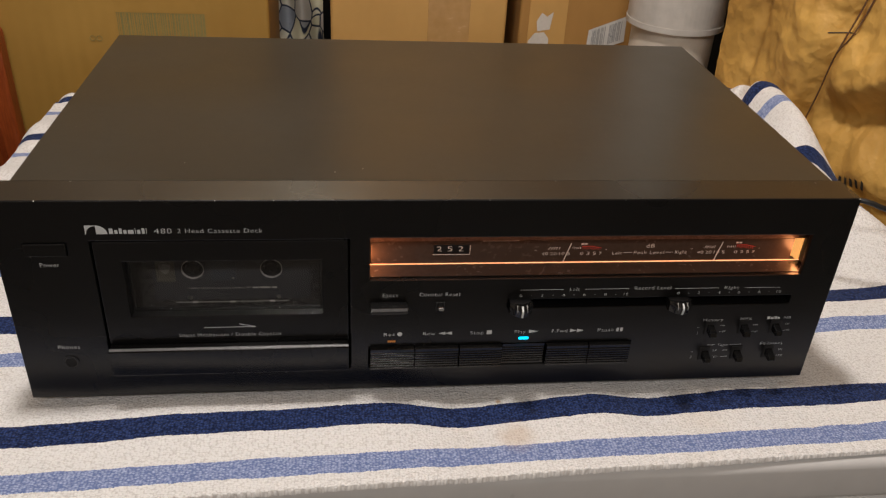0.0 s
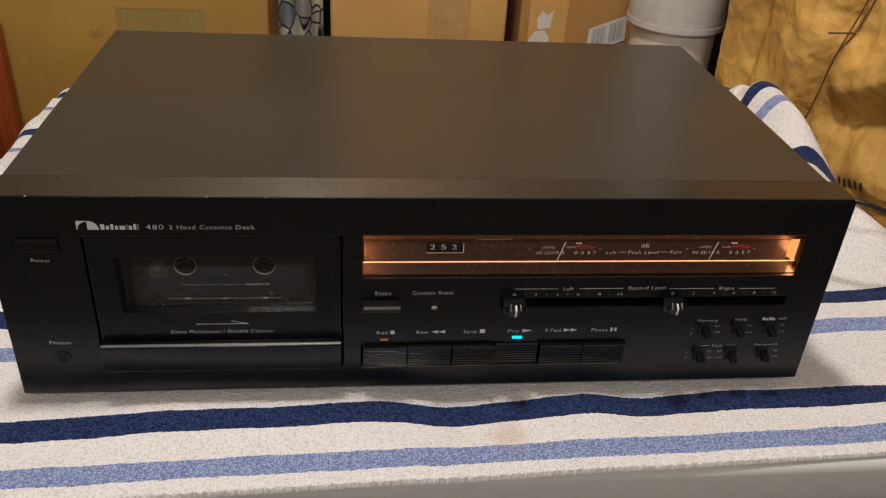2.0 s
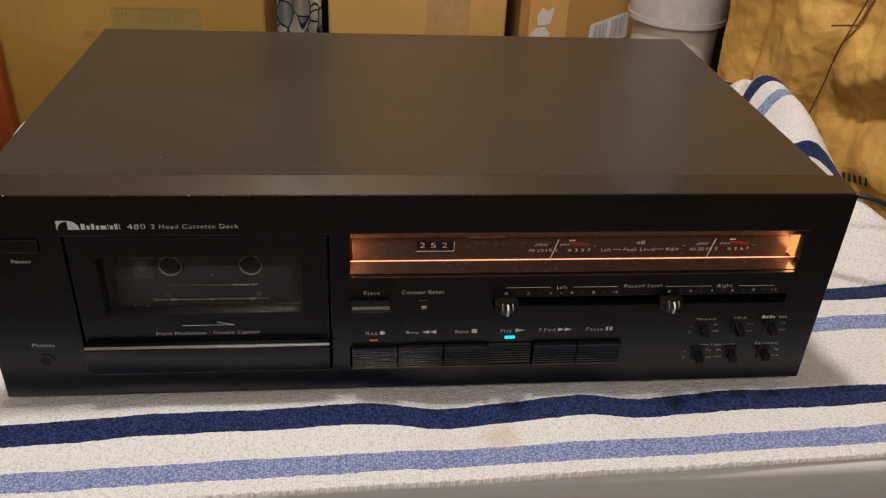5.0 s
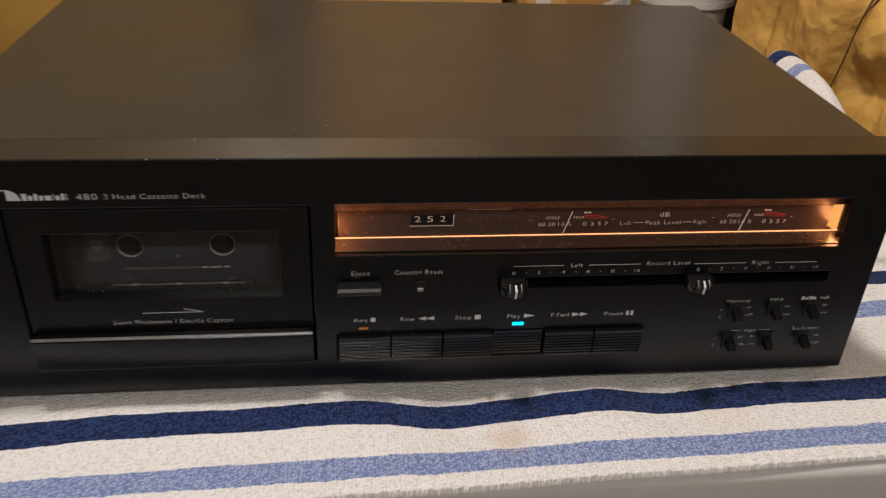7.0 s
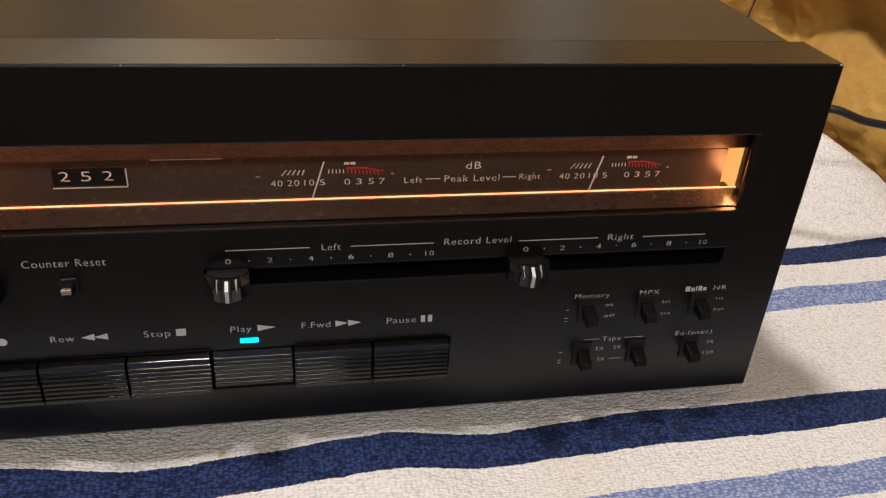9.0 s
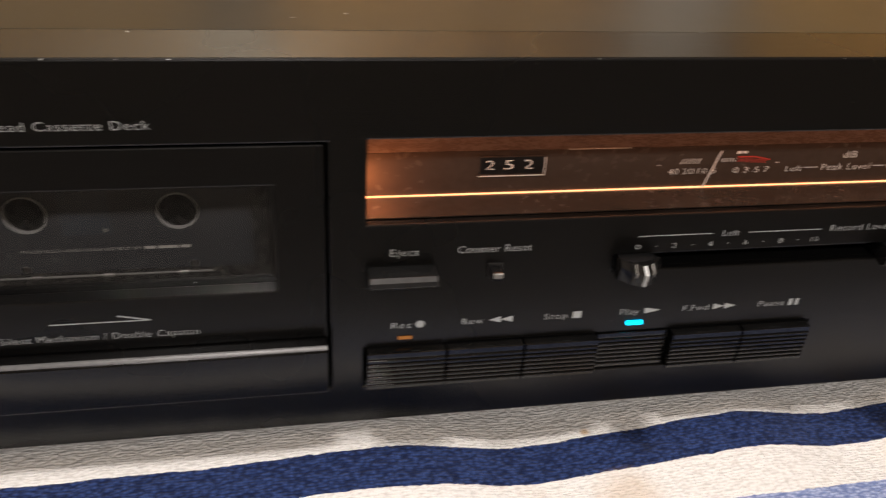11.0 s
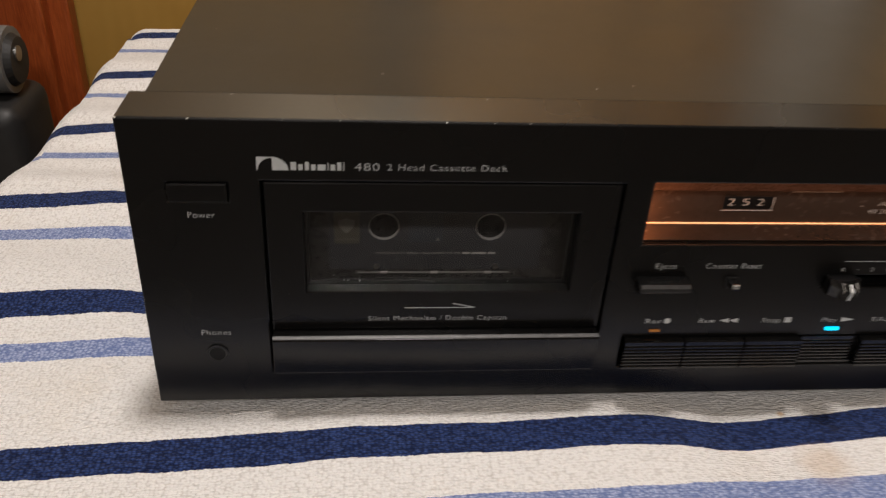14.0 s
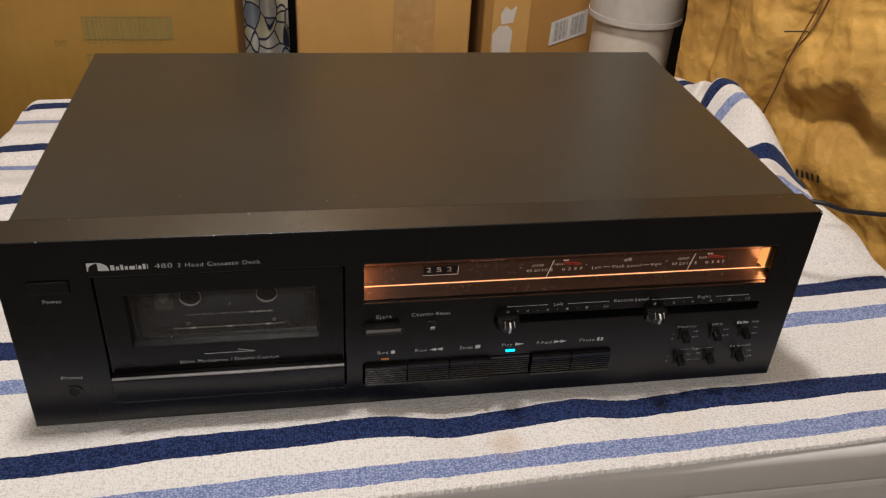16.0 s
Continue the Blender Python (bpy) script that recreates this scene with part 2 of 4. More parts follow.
def towelling():
    """Striped terry: stripes run along the woven v coordinate, with ragged loop edges."""
    m, t, b = material("striped_terry")
    uv = t.nodes.new("ShaderNodeUVMap")
    sep = t.nodes.new("ShaderNodeSeparateXYZ")
    t.links.new(uv.outputs["UV"], sep.inputs[0])

    def math(op, a, c, d=None):
        n = t.nodes.new("ShaderNodeMath")
        n.operation = op
        for i, x in enumerate((a, c, d)):
            if x is None:
                continue
            if isinstance(x, (int, float)):
                n.inputs[i].default_value = x
            else:
                t.links.new(x, n.inputs[i])
        return n.outputs[0]

    loops = noise_tex(t, uv.outputs["UV"], 1100, 1)
    slow = noise_tex(t, uv.outputs["UV"], 26, 3)
    v = math("ADD", sep.outputs["Y"], math("MULTIPLY_ADD", loops, 0.0012, -0.0006))
    v = math("ADD", v, math("MULTIPLY_ADD", slow, 0.004, -0.002))
    phase = math("MULTIPLY", math("FRACT", math("DIVIDE", math("ADD", v, 1.0), 0.1015), 0), 0.1015)
    # middles of the dark and the light stripe within one repeat
    dark_mid = (1.0 - 0.0228) % 0.1015
    light_mid = (1.0 - 0.0556) % 0.1015
    dark = math("LESS_THAN", math("ABSOLUTE", math("SUBTRACT", phase, dark_mid), 0), 0.0083)
    light = math("LESS_THAN", math("ABSOLUTE", math("SUBTRACT", phase, light_mid), 0), 0.0066)
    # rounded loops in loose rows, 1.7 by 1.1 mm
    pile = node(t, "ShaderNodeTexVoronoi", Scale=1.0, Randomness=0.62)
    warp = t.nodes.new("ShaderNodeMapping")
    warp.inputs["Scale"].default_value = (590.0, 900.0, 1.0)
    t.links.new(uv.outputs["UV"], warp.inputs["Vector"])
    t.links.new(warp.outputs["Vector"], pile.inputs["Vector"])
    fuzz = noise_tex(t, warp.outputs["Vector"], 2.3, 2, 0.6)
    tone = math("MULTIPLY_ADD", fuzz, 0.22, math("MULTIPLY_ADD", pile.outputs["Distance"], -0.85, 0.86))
    # pile colours darken between loops: the shade in the gaps is painted in
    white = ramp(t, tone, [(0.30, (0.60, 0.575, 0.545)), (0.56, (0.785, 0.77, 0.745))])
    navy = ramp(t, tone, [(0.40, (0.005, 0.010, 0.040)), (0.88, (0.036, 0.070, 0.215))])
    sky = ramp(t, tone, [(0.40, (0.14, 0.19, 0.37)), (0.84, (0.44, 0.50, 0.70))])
    stain = maprange(t, noise_tex(t, coords(t, kind="UV"), 9, 4), 0.62, 0.78, 0.0, 0.35)
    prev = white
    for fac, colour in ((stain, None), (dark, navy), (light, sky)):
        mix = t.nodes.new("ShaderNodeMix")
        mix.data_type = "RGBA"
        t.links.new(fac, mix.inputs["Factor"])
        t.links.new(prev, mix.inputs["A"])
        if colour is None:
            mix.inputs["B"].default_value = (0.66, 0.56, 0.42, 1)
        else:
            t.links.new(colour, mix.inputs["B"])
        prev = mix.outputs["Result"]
    # old spots: one rusty, four dark
    for u, v0, r, colour, depth in SPOTS:
        gap = t.nodes.new("ShaderNodeVectorMath")
        gap.operation = "DISTANCE"
        t.links.new(uv.outputs["UV"], gap.inputs[0])
        gap.inputs[1].default_value = (u, v0, 0)
        near = math("ADD", gap.outputs["Value"], math("MULTIPLY_ADD", slow, r * 1.6, -r * 0.8))
        mix = t.nodes.new("ShaderNodeMix")
        mix.data_type = "RGBA"
        t.links.new(maprange(t, near, r * 0.4, r, depth, 0.0), mix.inputs["Factor"])
        t.links.new(prev, mix.inputs["A"])
        mix.inputs["B"].default_value = (*colour, 1)
        prev = mix.outputs["Result"]
    t.links.new(prev, b.inputs["Base Color"])
    b.inputs["Roughness"].default_value = 0.95
    b.inputs["Specular IOR Level"].default_value = 0.15
    b.inputs["Sheen Weight"].default_value = 0.06
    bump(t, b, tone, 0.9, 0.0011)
    return m


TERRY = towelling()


def floral():
    m, t, b = material("floral_cloth")
    v = coords(t)
    vor = node(t, "ShaderNodeTexVoronoi", Scale=42.0)
    t.links.new(v, vor.inputs["Vector"])
    edge = node(t, "ShaderNodeTexVoronoi", Scale=42.0)
    edge.feature = "DISTANCE_TO_EDGE"
    t.links.new(v, edge.inputs["Vector"])
    sep = t.nodes.new("ShaderNodeSeparateColor")
    t.links.new(vor.outputs["Color"], sep.inputs[0])
    fill = ramp(t, sep.outputs[0], [(0.0, (0.75, 0.73, 0.62)), (0.45, (0.74, 0.70, 0.50)), (0.55, (0.16, 0.22, 0.33)), (0.75, (0.66, 0.64, 0.58))])
    mix = t.nodes.new("ShaderNodeMix")
    mix.data_type = "RGBA"
    t.links.new(maprange(t, edge.outputs["Distance"], 0.03, 0.07, 1.0, 0.0), mix.inputs["Factor"])
    t.links.new(fill, mix.inputs["A"])
    mix.inputs["B"].default_value = (0.02, 0.03, 0.06, 1)
    t.links.new(mix.outputs["Result"], b.inputs["Base Color"])
    b.inputs["Roughness"].default_value = 0.85
    bump(t, b, noise_tex(t, v, 60, 3), 0.4, 0.002)
    return m


FLORAL = floral()

# ---- building helpers ----


def thing(name, at, label, category, group=""):
    ob = new(name)
    ob.location, ob.empty_display_size = at, 0.02
    return tagged(ob, label, category, group)


def root_place(ob):
    while ob.parent:
        ob = ob.parent
    return Vector(ob.location)


def part(name, bm, mat, parent=None, label="", smooth=False):
    """One mesh from a bmesh in world places, under a thing or part."""
    me = bpy.data.meshes.new(name)
    if parent:
        bmesh.ops.translate(bm, verts=bm.verts, vec=-root_place(parent))
    bmesh.ops.recalc_face_normals(bm, faces=bm.faces)
    bm.to_mesh(me)
    bm.free()
    me.materials.append(mat)
    if smooth:
        me.polygons.foreach_set("use_smooth", [True] * len(me.polygons))
        me.set_sharp_from_angle(angle=radians(46))
    ob = new(name, me)
    if parent:
        ob.parent = parent
    if label:
        ob["label"] = label
    return ob


def structure(ob, label, category=""):
    return tagged(ob, label, category, "", "structure")


def bx(x0, x1, y0, y1, z0, z1, bevel=0.0, segments=2, bm=None):
    out = bm or bmesh.new()
    made = bmesh.ops.create_cube(out, size=1)["verts"]
    for v in made:
        v.co = ((x0 + x1) / 2 + v.co.x * (x1 - x0), (y0 + y1) / 2 + v.co.y * (y1 - y0), (z0 + z1) / 2 + v.co.z * (z1 - z0))
    if bevel:
        edges = list({e for v in made for e in v.link_edges})
        bmesh.ops.bevel(out, geom=edges, offset=bevel, segments=segments, affect="EDGES", profile=0.5)
    return out


def profile_x(points, x0, x1, bm=None, bevel=0.0):
    """A bar along x with the cross-section points (y, z)."""
    out = bm or bmesh.new()
    rings = [[out.verts.new((x, y, z)) for y, z in points] for x in (x0, x1)]
    n = len(points)
    for i in range(n):
        out.faces.new((rings[0][i], rings[0][(i + 1) % n], rings[1][(i + 1) % n], rings[1][i]))
    out.faces.new(rings[0])
    out.faces.new(rings[1][::-1])
    bmesh.ops.recalc_face_normals(out, faces=out.faces)
    if bevel:
        bmesh.ops.bevel(out, geom=list(out.edges), offset=bevel, segments=2, affect="EDGES", profile=0.5)
    return out


def rod(a, b, r0, r1=None, n=24, bm=None):
    out = bm or bmesh.new()
    a, b = Vector(a), Vector(b)
    m = Matrix.Translation((a + b) / 2) @ (b - a).to_track_quat("Z", "Y").to_matrix().to_4x4()
    bmesh.ops.create_cone(out, cap_ends=True, segments=n, radius1=r0, radius2=r0 if r1 is None else r1, depth=(b - a).length, matrix=m)
    return out


def ring_y(x, y0, y1, z, r0, r1, n=40):
    """A short tube along y, from radius r0 (inside) to r1."""
    bm = bmesh.new()
    loops = []
    for y, r in ((y0, r0), (y0, r1), (y1, r1), (y1, r0)):
        loops.append([bm.verts.new((x + r * math.cos(a), y, z + r * math.sin(a))) for a in (math.tau * i / n for i in range(n))])
    for k in range(4):
        p, q = loops[k], loops[(k + 1) % 4]
        for i in range(n):
            bm.faces.new((p[i], p[(i + 1) % n], q[(i + 1) % n], q[i]))
    return bm


def tube(points, radius, n=10, steps=8):
    """A round cord through the points (smooth curve)."""
    pts = [Vector(p) for p in points]
    line = []
    for i in range(len(pts) - 1):
        p0, p1, p2, p3 = pts[max(i - 1, 0)], pts[i], pts[i + 1], pts[min(i + 2, len(pts) - 1)]
        for k in range(steps):
            u = k / steps
            line.append(0.5 * (2 * p1 + (p2 - p0) * u + (2 * p0 - 5 * p1 + 4 * p2 - p3) * u * u + (3 * p1 - p0 - 3 * p2 + p3) * u ** 3))
    line.append(pts[-1])
    bm = bmesh.new()
    rings = []
    for i, p in enumerate(line):
        d = (line[min(i + 1, len(line) - 1)] - line[max(i - 1, 0)]).normalized()
        s = d.cross(Vector((0, 0, 1)))
        s = s.normalized() if s.length > 1e-4 else Vector((1, 0, 0))
        u = s.cross(d)
        rings.append([bm.verts.new(p + radius * (s * math.cos(a) + u * math.sin(a))) for a in (math.tau * k / n for k in range(n))])
    for p, q in zip(rings, rings[1:]):
        for i in range(n):
            bm.faces.new((p[i], p[(i + 1) % n], q[(i + 1) % n], q[i]))
    bm.faces.new(rings[0])
    bm.faces.new(rings[-1])
    return bm


def pierced(x0, x1, z0, z1, y0, y1, holes, bevel=0.0005):
    """An upright plate between y0 and y1 with rectangular holes (x0, x1, z0, z1) right through."""
    xs = sorted({x0, x1, *[h[0] for h in holes], *[h[1] for h in holes]})
    zs = sorted({z0, z1, *[h[2] for h in holes], *[h[3] for h in holes]})

    def solid(i, j):
        if not (0 <= i < len(xs) - 1 and 0 <= j < len(zs) - 1):
            return False
        x, z = (xs[i] + xs[i + 1]) / 2, (zs[j] + zs[j + 1]) / 2
        return not any(a < x < b and c < z < d for a, b, c, d in holes)

    bm = bmesh.new()
    grid = {}

    def vert(i, j, k):
        if (i, j, k) not in grid:
            grid[i, j, k] = bm.verts.new((xs[i], (y0, y1)[k], zs[j]))
        return grid[i, j, k]

    for i in range(len(xs) - 1):
        for j in range(len(zs) - 1):
            if not solid(i, j):
                continue
            for k in (0, 1):
                bm.faces.new([vert(i, j, k), vert(i + 1, j, k), vert(i + 1, j + 1, k), vert(i, j + 1, k)])
            for di, dj, a, b in ((-1, 0, (0, 0), (0, 1)), (1, 0, (1, 0), (1, 1)), (0, -1, (0, 0), (1, 0)), (0, 1, (0, 1), (1, 1))):
                if not solid(i + di, j + dj):
                    bm.faces.new([vert(i + a[0], j + a[1], 0), vert(i + b[0], j + b[1], 0), vert(i + b[0], j + b[1], 1), vert(i + a[0], j + a[1], 1)])
    bmesh.ops.recalc_face_normals(bm, faces=bm.faces)
    bmesh.ops.dissolve_limit(bm, angle_limit=0.01, verts=bm.verts, edges=bm.edges)
    if bevel:
        edges = [e for e in bm.edges if len(e.link_faces) == 2 and e.calc_face_angle(0) > 0.5]
        bmesh.ops.bevel(bm, geom=edges, offset=bevel, segments=2, affect="EDGES", profile=0.5)
    return bm


def lettering(body, x0, x1, z, height, y, mat, parent, name="lettering", slant=0.0):
    """Printed words between x0 and x1 (their width), middle height z, facing -y."""
    curve = bpy.data.curves.new("words", "FONT")
    curve.body, curve.resolution_u = body, 3
    curve.offset = -0.011
    curve.space_character = 1.12
    ob = bpy.data.objects.new("words", curve)
    me = ob.to_mesh()
    bm = bmesh.new()
    bm.from_mesh(me)
    ob.to_mesh_clear()
    bpy.data.objects.remove(ob)
    bpy.data.curves.remove(curve)
    lo, hi = min(v.co.x for v in bm.verts), max(v.co.x for v in bm.verts)
    # the built-in font's capitals are about 0.73 high
    for v in bm.verts:
        zz = (v.co.y - 0.36) / 0.73 * height
        v.co = (x0 + (v.co.x - lo) / (hi - lo) * (x1 - x0) + slant * zz, y, z + zz)
    return part(name, bm, mat, parent)


def flat(points, y, mat, parent, name="printed_mark", bm=None):
    """A printed flat shape of (x, z) points at depth y."""
    bm = bm or bmesh.new()
    bm.faces.new([bm.verts.new((x, y, z)) for x, z in points])
    return part(name, bm, mat, parent)


def bar(x0, x1, z0, z1, y, mat, parent, name="printed_bar", slant=0.0):
    return flat([(x0, z0), (x1, z0), (x1 + slant, z1), (x0 + slant, z1)], y, mat, parent, name)


def disc(x, z, r, y, mat, parent, name="printed_dot", a0=0.0, a1=math.tau, n=24):
    return flat([(x + r * math.cos(a0 + (a1 - a0) * i / n), z + r * math.sin(a0 + (a1 - a0) * i / n)) for i in range(n + (a1 - a0 < 6))], y, mat, parent, name)


# ---- room: floor, walls, ceiling ----
FLOOR_Z = -0.93
structure(part("floor", bx(-2.1, 2.1, -2.6, 1.5, FLOOR_Z - 0.1, FLOOR_Z), CONCRETE), "grey concrete basement floor under the appliance", "floor")
# ceiling and north wall are unseen, kept dark to dim the deck's reflections
structure(part("ceiling", bx(-2.1, 2.1, -2.6, 1.5, 1.55, 1.65), DIM_ROOM), "unseen dark ceiling, added to dim the deck's reflections", "ceiling")
structure(part("wall_north", bx(-2.1, 2.1, 1.4, 1.5, FLOOR_Z, 1.55), DIM_ROOM), "unseen dark wall behind the cartons, added to dim reflections", "wall")
structure(part("wall_south", bx(-2.1, 2.1, -2.6, -2.5, FLOOR_Z, 1.55), PLASTER), "plain cream wall closing the room", "wall")
structure(part("wall_west", bx(-2.1, -2.0, -2.5, 1.4, FLOOR_Z, 1.55), PLASTER), "plain cream wall closing the room", "wall")
structure(part("wall_east", bx(2.0, 2.1, -2.5, 1.4, FLOOR_Z, 1.55), PLASTER), "plain cream wall closing the room", "wall")

# ---- white appliance under the towel ----
TOP_Z = -0.0125
appliance = thing("white_appliance", (0.02, 0.2, FLOOR_Z), "white enamelled appliance with a flat lid under the towel", "appliance")
part("lid", bx(-0.352, 0.405, -0.060, 0.485, TOP_Z - 0.033, TOP_Z, 0.007, 4), ENAMEL, appliance, smooth=True)
part("body", bx(-0.345, 0.398, -0.054, 0.478, FLOOR_Z + 0.02, TOP_Z - 0.036, 0.006, 3), ENAMEL, appliance)
part("lid_gap_strip", bx(-0.340, 0.393, -0.050, 0.474, TOP_Z - 0.037, TOP_Z - 0.032), CORD_BLACK, appliance, "black strip in the gap under the lid")
for fx in (-0.31, 0.36):
    for fy in (-0.02, 0.44):
        part("foot", rod((fx, fy, FLOOR_Z), (fx, fy, FLOOR_Z + 0.03), 0.02, n=16), CORD_BLACK, appliance)

# ---- striped towel ----


def lattice_noise(u, v, cell, seed):
    """Smooth value noise on a square lattice, for whole arrays at once."""
    table = np.random.RandomState(seed).rand(2048, 2048)
    a, b = u / cell + 900, v / cell + 900
    i, j = np.floor(a).astype(int), np.floor(b).astype(int)
    f, g = a - i, b - j
    f, g = f * f * (3 - 2 * f), g * g * (3 - 2 * g)
    i, j = i % 2047, j % 2047
    return (table[i, j] * (1 - f) + table[i + 1, j] * f) * (1 - g) + (table[i, j + 1] * (1 - f) + table[i + 1, j + 1] * f) * g


def smoothstep(a, b, x):
    s = np.clip((x - a) / (b - a), 0, 1)
    return s * s * (3 - 2 * s)


def towel():
    SLOPE = 0.029
    us = np.concatenate([np.arange(-0.52, -0.36, 0.0025), np.arange(-0.36, -0.20, 0.0008), np.arange(-0.20, 0.47, 0.0010)])
    vs = np.concatenate([[-0.0705, -0.0702], np.arange(-0.0695, 0.02, 0.0007), np.arange(0.02, 0.55, 0.0016)])
    U, V = np.meshgrid(us, vs, indexing="ij")
    X, Y = U.copy(), V + SLOPE * (U + 0.24)
    Z = np.full_like(X, -0.0085)
    # wrinkles that run out from under the deck to the hem
    fade = (1 - smoothstep(0.0, 0.04, Y)) * (0.15 + 0.85 * smoothstep(-0.045, -0.026, Y))
    knots = ((-0.30, 0.0), (-0.20, 0.0012), (-0.15, 0.0036), (-0.08, 0.0030), (-0.028, 0.0040), (0.012, -0.0024), (0.05, 0.0006), (0.098, 0.0032), (0.124, -0.0018), (0.17, 0.0006), (0.30, 0.0))
    xs = U[:, 0]
    prof = np.interp(xs, [k[0] for k in knots], [k[1] for k in knots])
    span = np.arange(-25, 26) * 0.0005
    prof = np.mean([np.interp(xs + o, xs, prof) for o in span], axis=0)
    hill = prof[:, None]
    Z += 1.25 * hill * fade
    # gentle rolls beside the deck
    side = smoothstep(0.24, 0.28, np.abs(U))
    Z += side * (0.004 * (lattice_noise(U, V, 0.06, 3) - 0.4) + 0.003 * np.sin(V * 62 + U * 14) * smoothstep(0.0, 0.1, V))
    # bunched ridge on the far right, against the paper bag
    crest_x = np.interp(Y, [0.05, 0.12, 0.22, 0.32, 0.40, 0.50], [0.390, 0.366, 0.338, 0.356, 0.364, 0.34])
    crest_z = np.interp(Y, [0.02, 0.10, 0.16, 0.22, 0.32, 0.345, 0.385, 0.52], [0.0, 0.006, 0.030, 0.048, 0.070, 0.073, 0.060, 0.0])
    rise = smoothstep(-0.085, 0.0, U - crest_x) * (1 - 0.75 * smoothstep(0.0, 0.045, U - crest_x))
    Z += rise * crest_z
    # a fold tucked into the ridge
    tuck = np.abs((U - 0.30) * 0.55 - (Y - 0.335) * 0.83)
    Z -= 0.016 * np.exp(-(tuck / 0.005) ** 2) * smoothstep(0.28, 0.32, U) * (1 - smoothstep(0.355, 0.37, U)) * (Y < 0.42)
    pull = smoothstep(0.27, 0.36, U) * smoothstep(0.12, 0.3, Y)
    Y += pull * 0.010 * np.sin(U * 60)
    Z += pull * 0.007 * np.sin((U - 0.3) * 95 + Y * 30)
    right = np.maximum(U - 0.384, 0)
    X -= right * 0.55
    Z -= right * np.clip(1.5 - crest_z * 6, 0.6, 1.5)
    # falls over the left edge, the back edge and a little over the front edge
    edge = -0.344 + 0.004 * np.sin(V * 23) + 0.012 * smoothstep(0.36, 0.50, V)
    over = np.maximum(edge - U, 0)
    bend = np.minimum(over / 0.028, 1.0)
    X = np.where(over > 0, edge - 0.018 * np.sin(bend * math.pi / 2) - 0.02 * np.maximum(over - 0.028, 0), X)
    Z -= 0.018 * (1 - np.cos(bend * math.pi / 2)) + np.maximum(over - 0.028, 0)
    back = np.maximum(Y - 0.492, 0)
    Y = np.where(back > 0, 0.492 + 0.012 * np.sin(np.minimum(back / 0.02, 1) * math.pi / 2), Y)
    Z -= np.where(back > 0, 0.012 * (1 - np.cos(np.minimum(back / 0.02, 1) * math.pi / 2)) + np.maximum(back - 0.02, 0), 0)
    front = np.maximum(-0.060 - Y, 0)
    Z -= front * 0.25
    # terry loops, flatter on the woven hem
    pile = smoothstep(-0.0635, -0.0615, V)
    loops = lattice_noise(U * 0.55, V + 0.0004 * np.sin(U * 700), 0.0011, 11) * 0.0005 + lattice_noise(U + 3, V, 0.0040, 12) * 0.0003
    Z += pile * (loops - 0.0006) - (1 - pile) * (0.0004 - 0.0003 * np.cos(U * 900))
    Z[:, 0] -= 0.0032
    Z[:, 1] -= 0.0008
    # lies on, not in, the lid
    on_lid = (X > -0.35) & (X < 0.40) & (Y > -0.058) & (Y < 0.48)
    Z = np.where(on_lid, np.maximum(Z, TOP_Z + 0.001), Z)
    n, m = U.shape
    me = bpy.data.meshes.new("towel")
    me.vertices.add(n * m)
    me.vertices.foreach_set("co", np.stack([X, Y, Z], -1).astype(np.float32).ravel())
    idx = np.arange(n * m).reshape(n, m)
    quads = np.stack([idx[:-1, :-1], idx[1:, :-1], idx[1:, 1:], idx[:-1, 1:]], -1).reshape(-1, 4)
    me.loops.add(quads.size)
    me.polygons.add(len(quads))
    me.loops.foreach_set("vertex_index", quads.ravel().astype(np.int32))
    me.polygons.foreach_set("loop_start", np.arange(0, quads.size, 4, dtype=np.int32))
    uv = me.uv_layers.new(name="UVMap")
    woven = V - 0.043 * smoothstep(0.25, 0.31, U) * smoothstep(0.12, 0.21, V)
    # beside the deck the cloth is drawn up, so the stripes look narrower
    drawn = (1 - smoothstep(-0.262, -0.238, U)) * smoothstep(0.12, 0.22, V)
    woven = woven + 0.0036 * drawn * np.sin(math.tau * (V + 0.0228) / 0.0338)
    flat_uv = np.stack([U, woven], -1).reshape(-1, 2)[quads.ravel()]
    uv.data.foreach_set("uv", flat_uv.astype(np.float32).ravel())
    me.polygons.foreach_set("use_smooth", np.ones(len(quads), dtype=bool))
    me.update(calc_edges=True)
    me.validate()
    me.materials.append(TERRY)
    return tagged(new("towel", me), "white terry towel with navy and pale blue stripes, spread and rumpled", "towel")


towel()

# ---- cassette deck ----
deck = thing("cassette_deck", (0, 0.13, -0.008), "black cassette deck with lit amber meter window, standing on the towel", "cassette deck")

DOOR = (-0.1797, -0.0505, 0.0155, 0.0998)
METER = (-0.0400, 0.2036, 0.0742, 0.1003)
SLOT = (0.0362, 0.2022, 0.0545, 0.0603)
KEY_BAY = (-0.0402, 0.1114, 0.0152, 0.0304)
JACK = (-0.2003, 0.0246)


def cover_shell():
    """Folded sheet: top, back and two sides, open at the front."""
    bm = profile_x([(0.0222, 0.1217), (0.0222, 0.1227), (0.10, 0.1238), (0.2628, 0.1252), (0.2650, 0.1245), (0.2656, 0.122), (0.2656, 0.004), (0.2646, 0.004), (0.2646, 0.1212), (0.2622, 0.1241)], -0.2192, 0.2192)
    for x0, x1 in ((-0.2190, -0.2180), (0.2180, 0.2190)):
        bx(x0, x1, 0.0222, 0.2652, 0.004, 0.1226, bm=bm)
    return bm


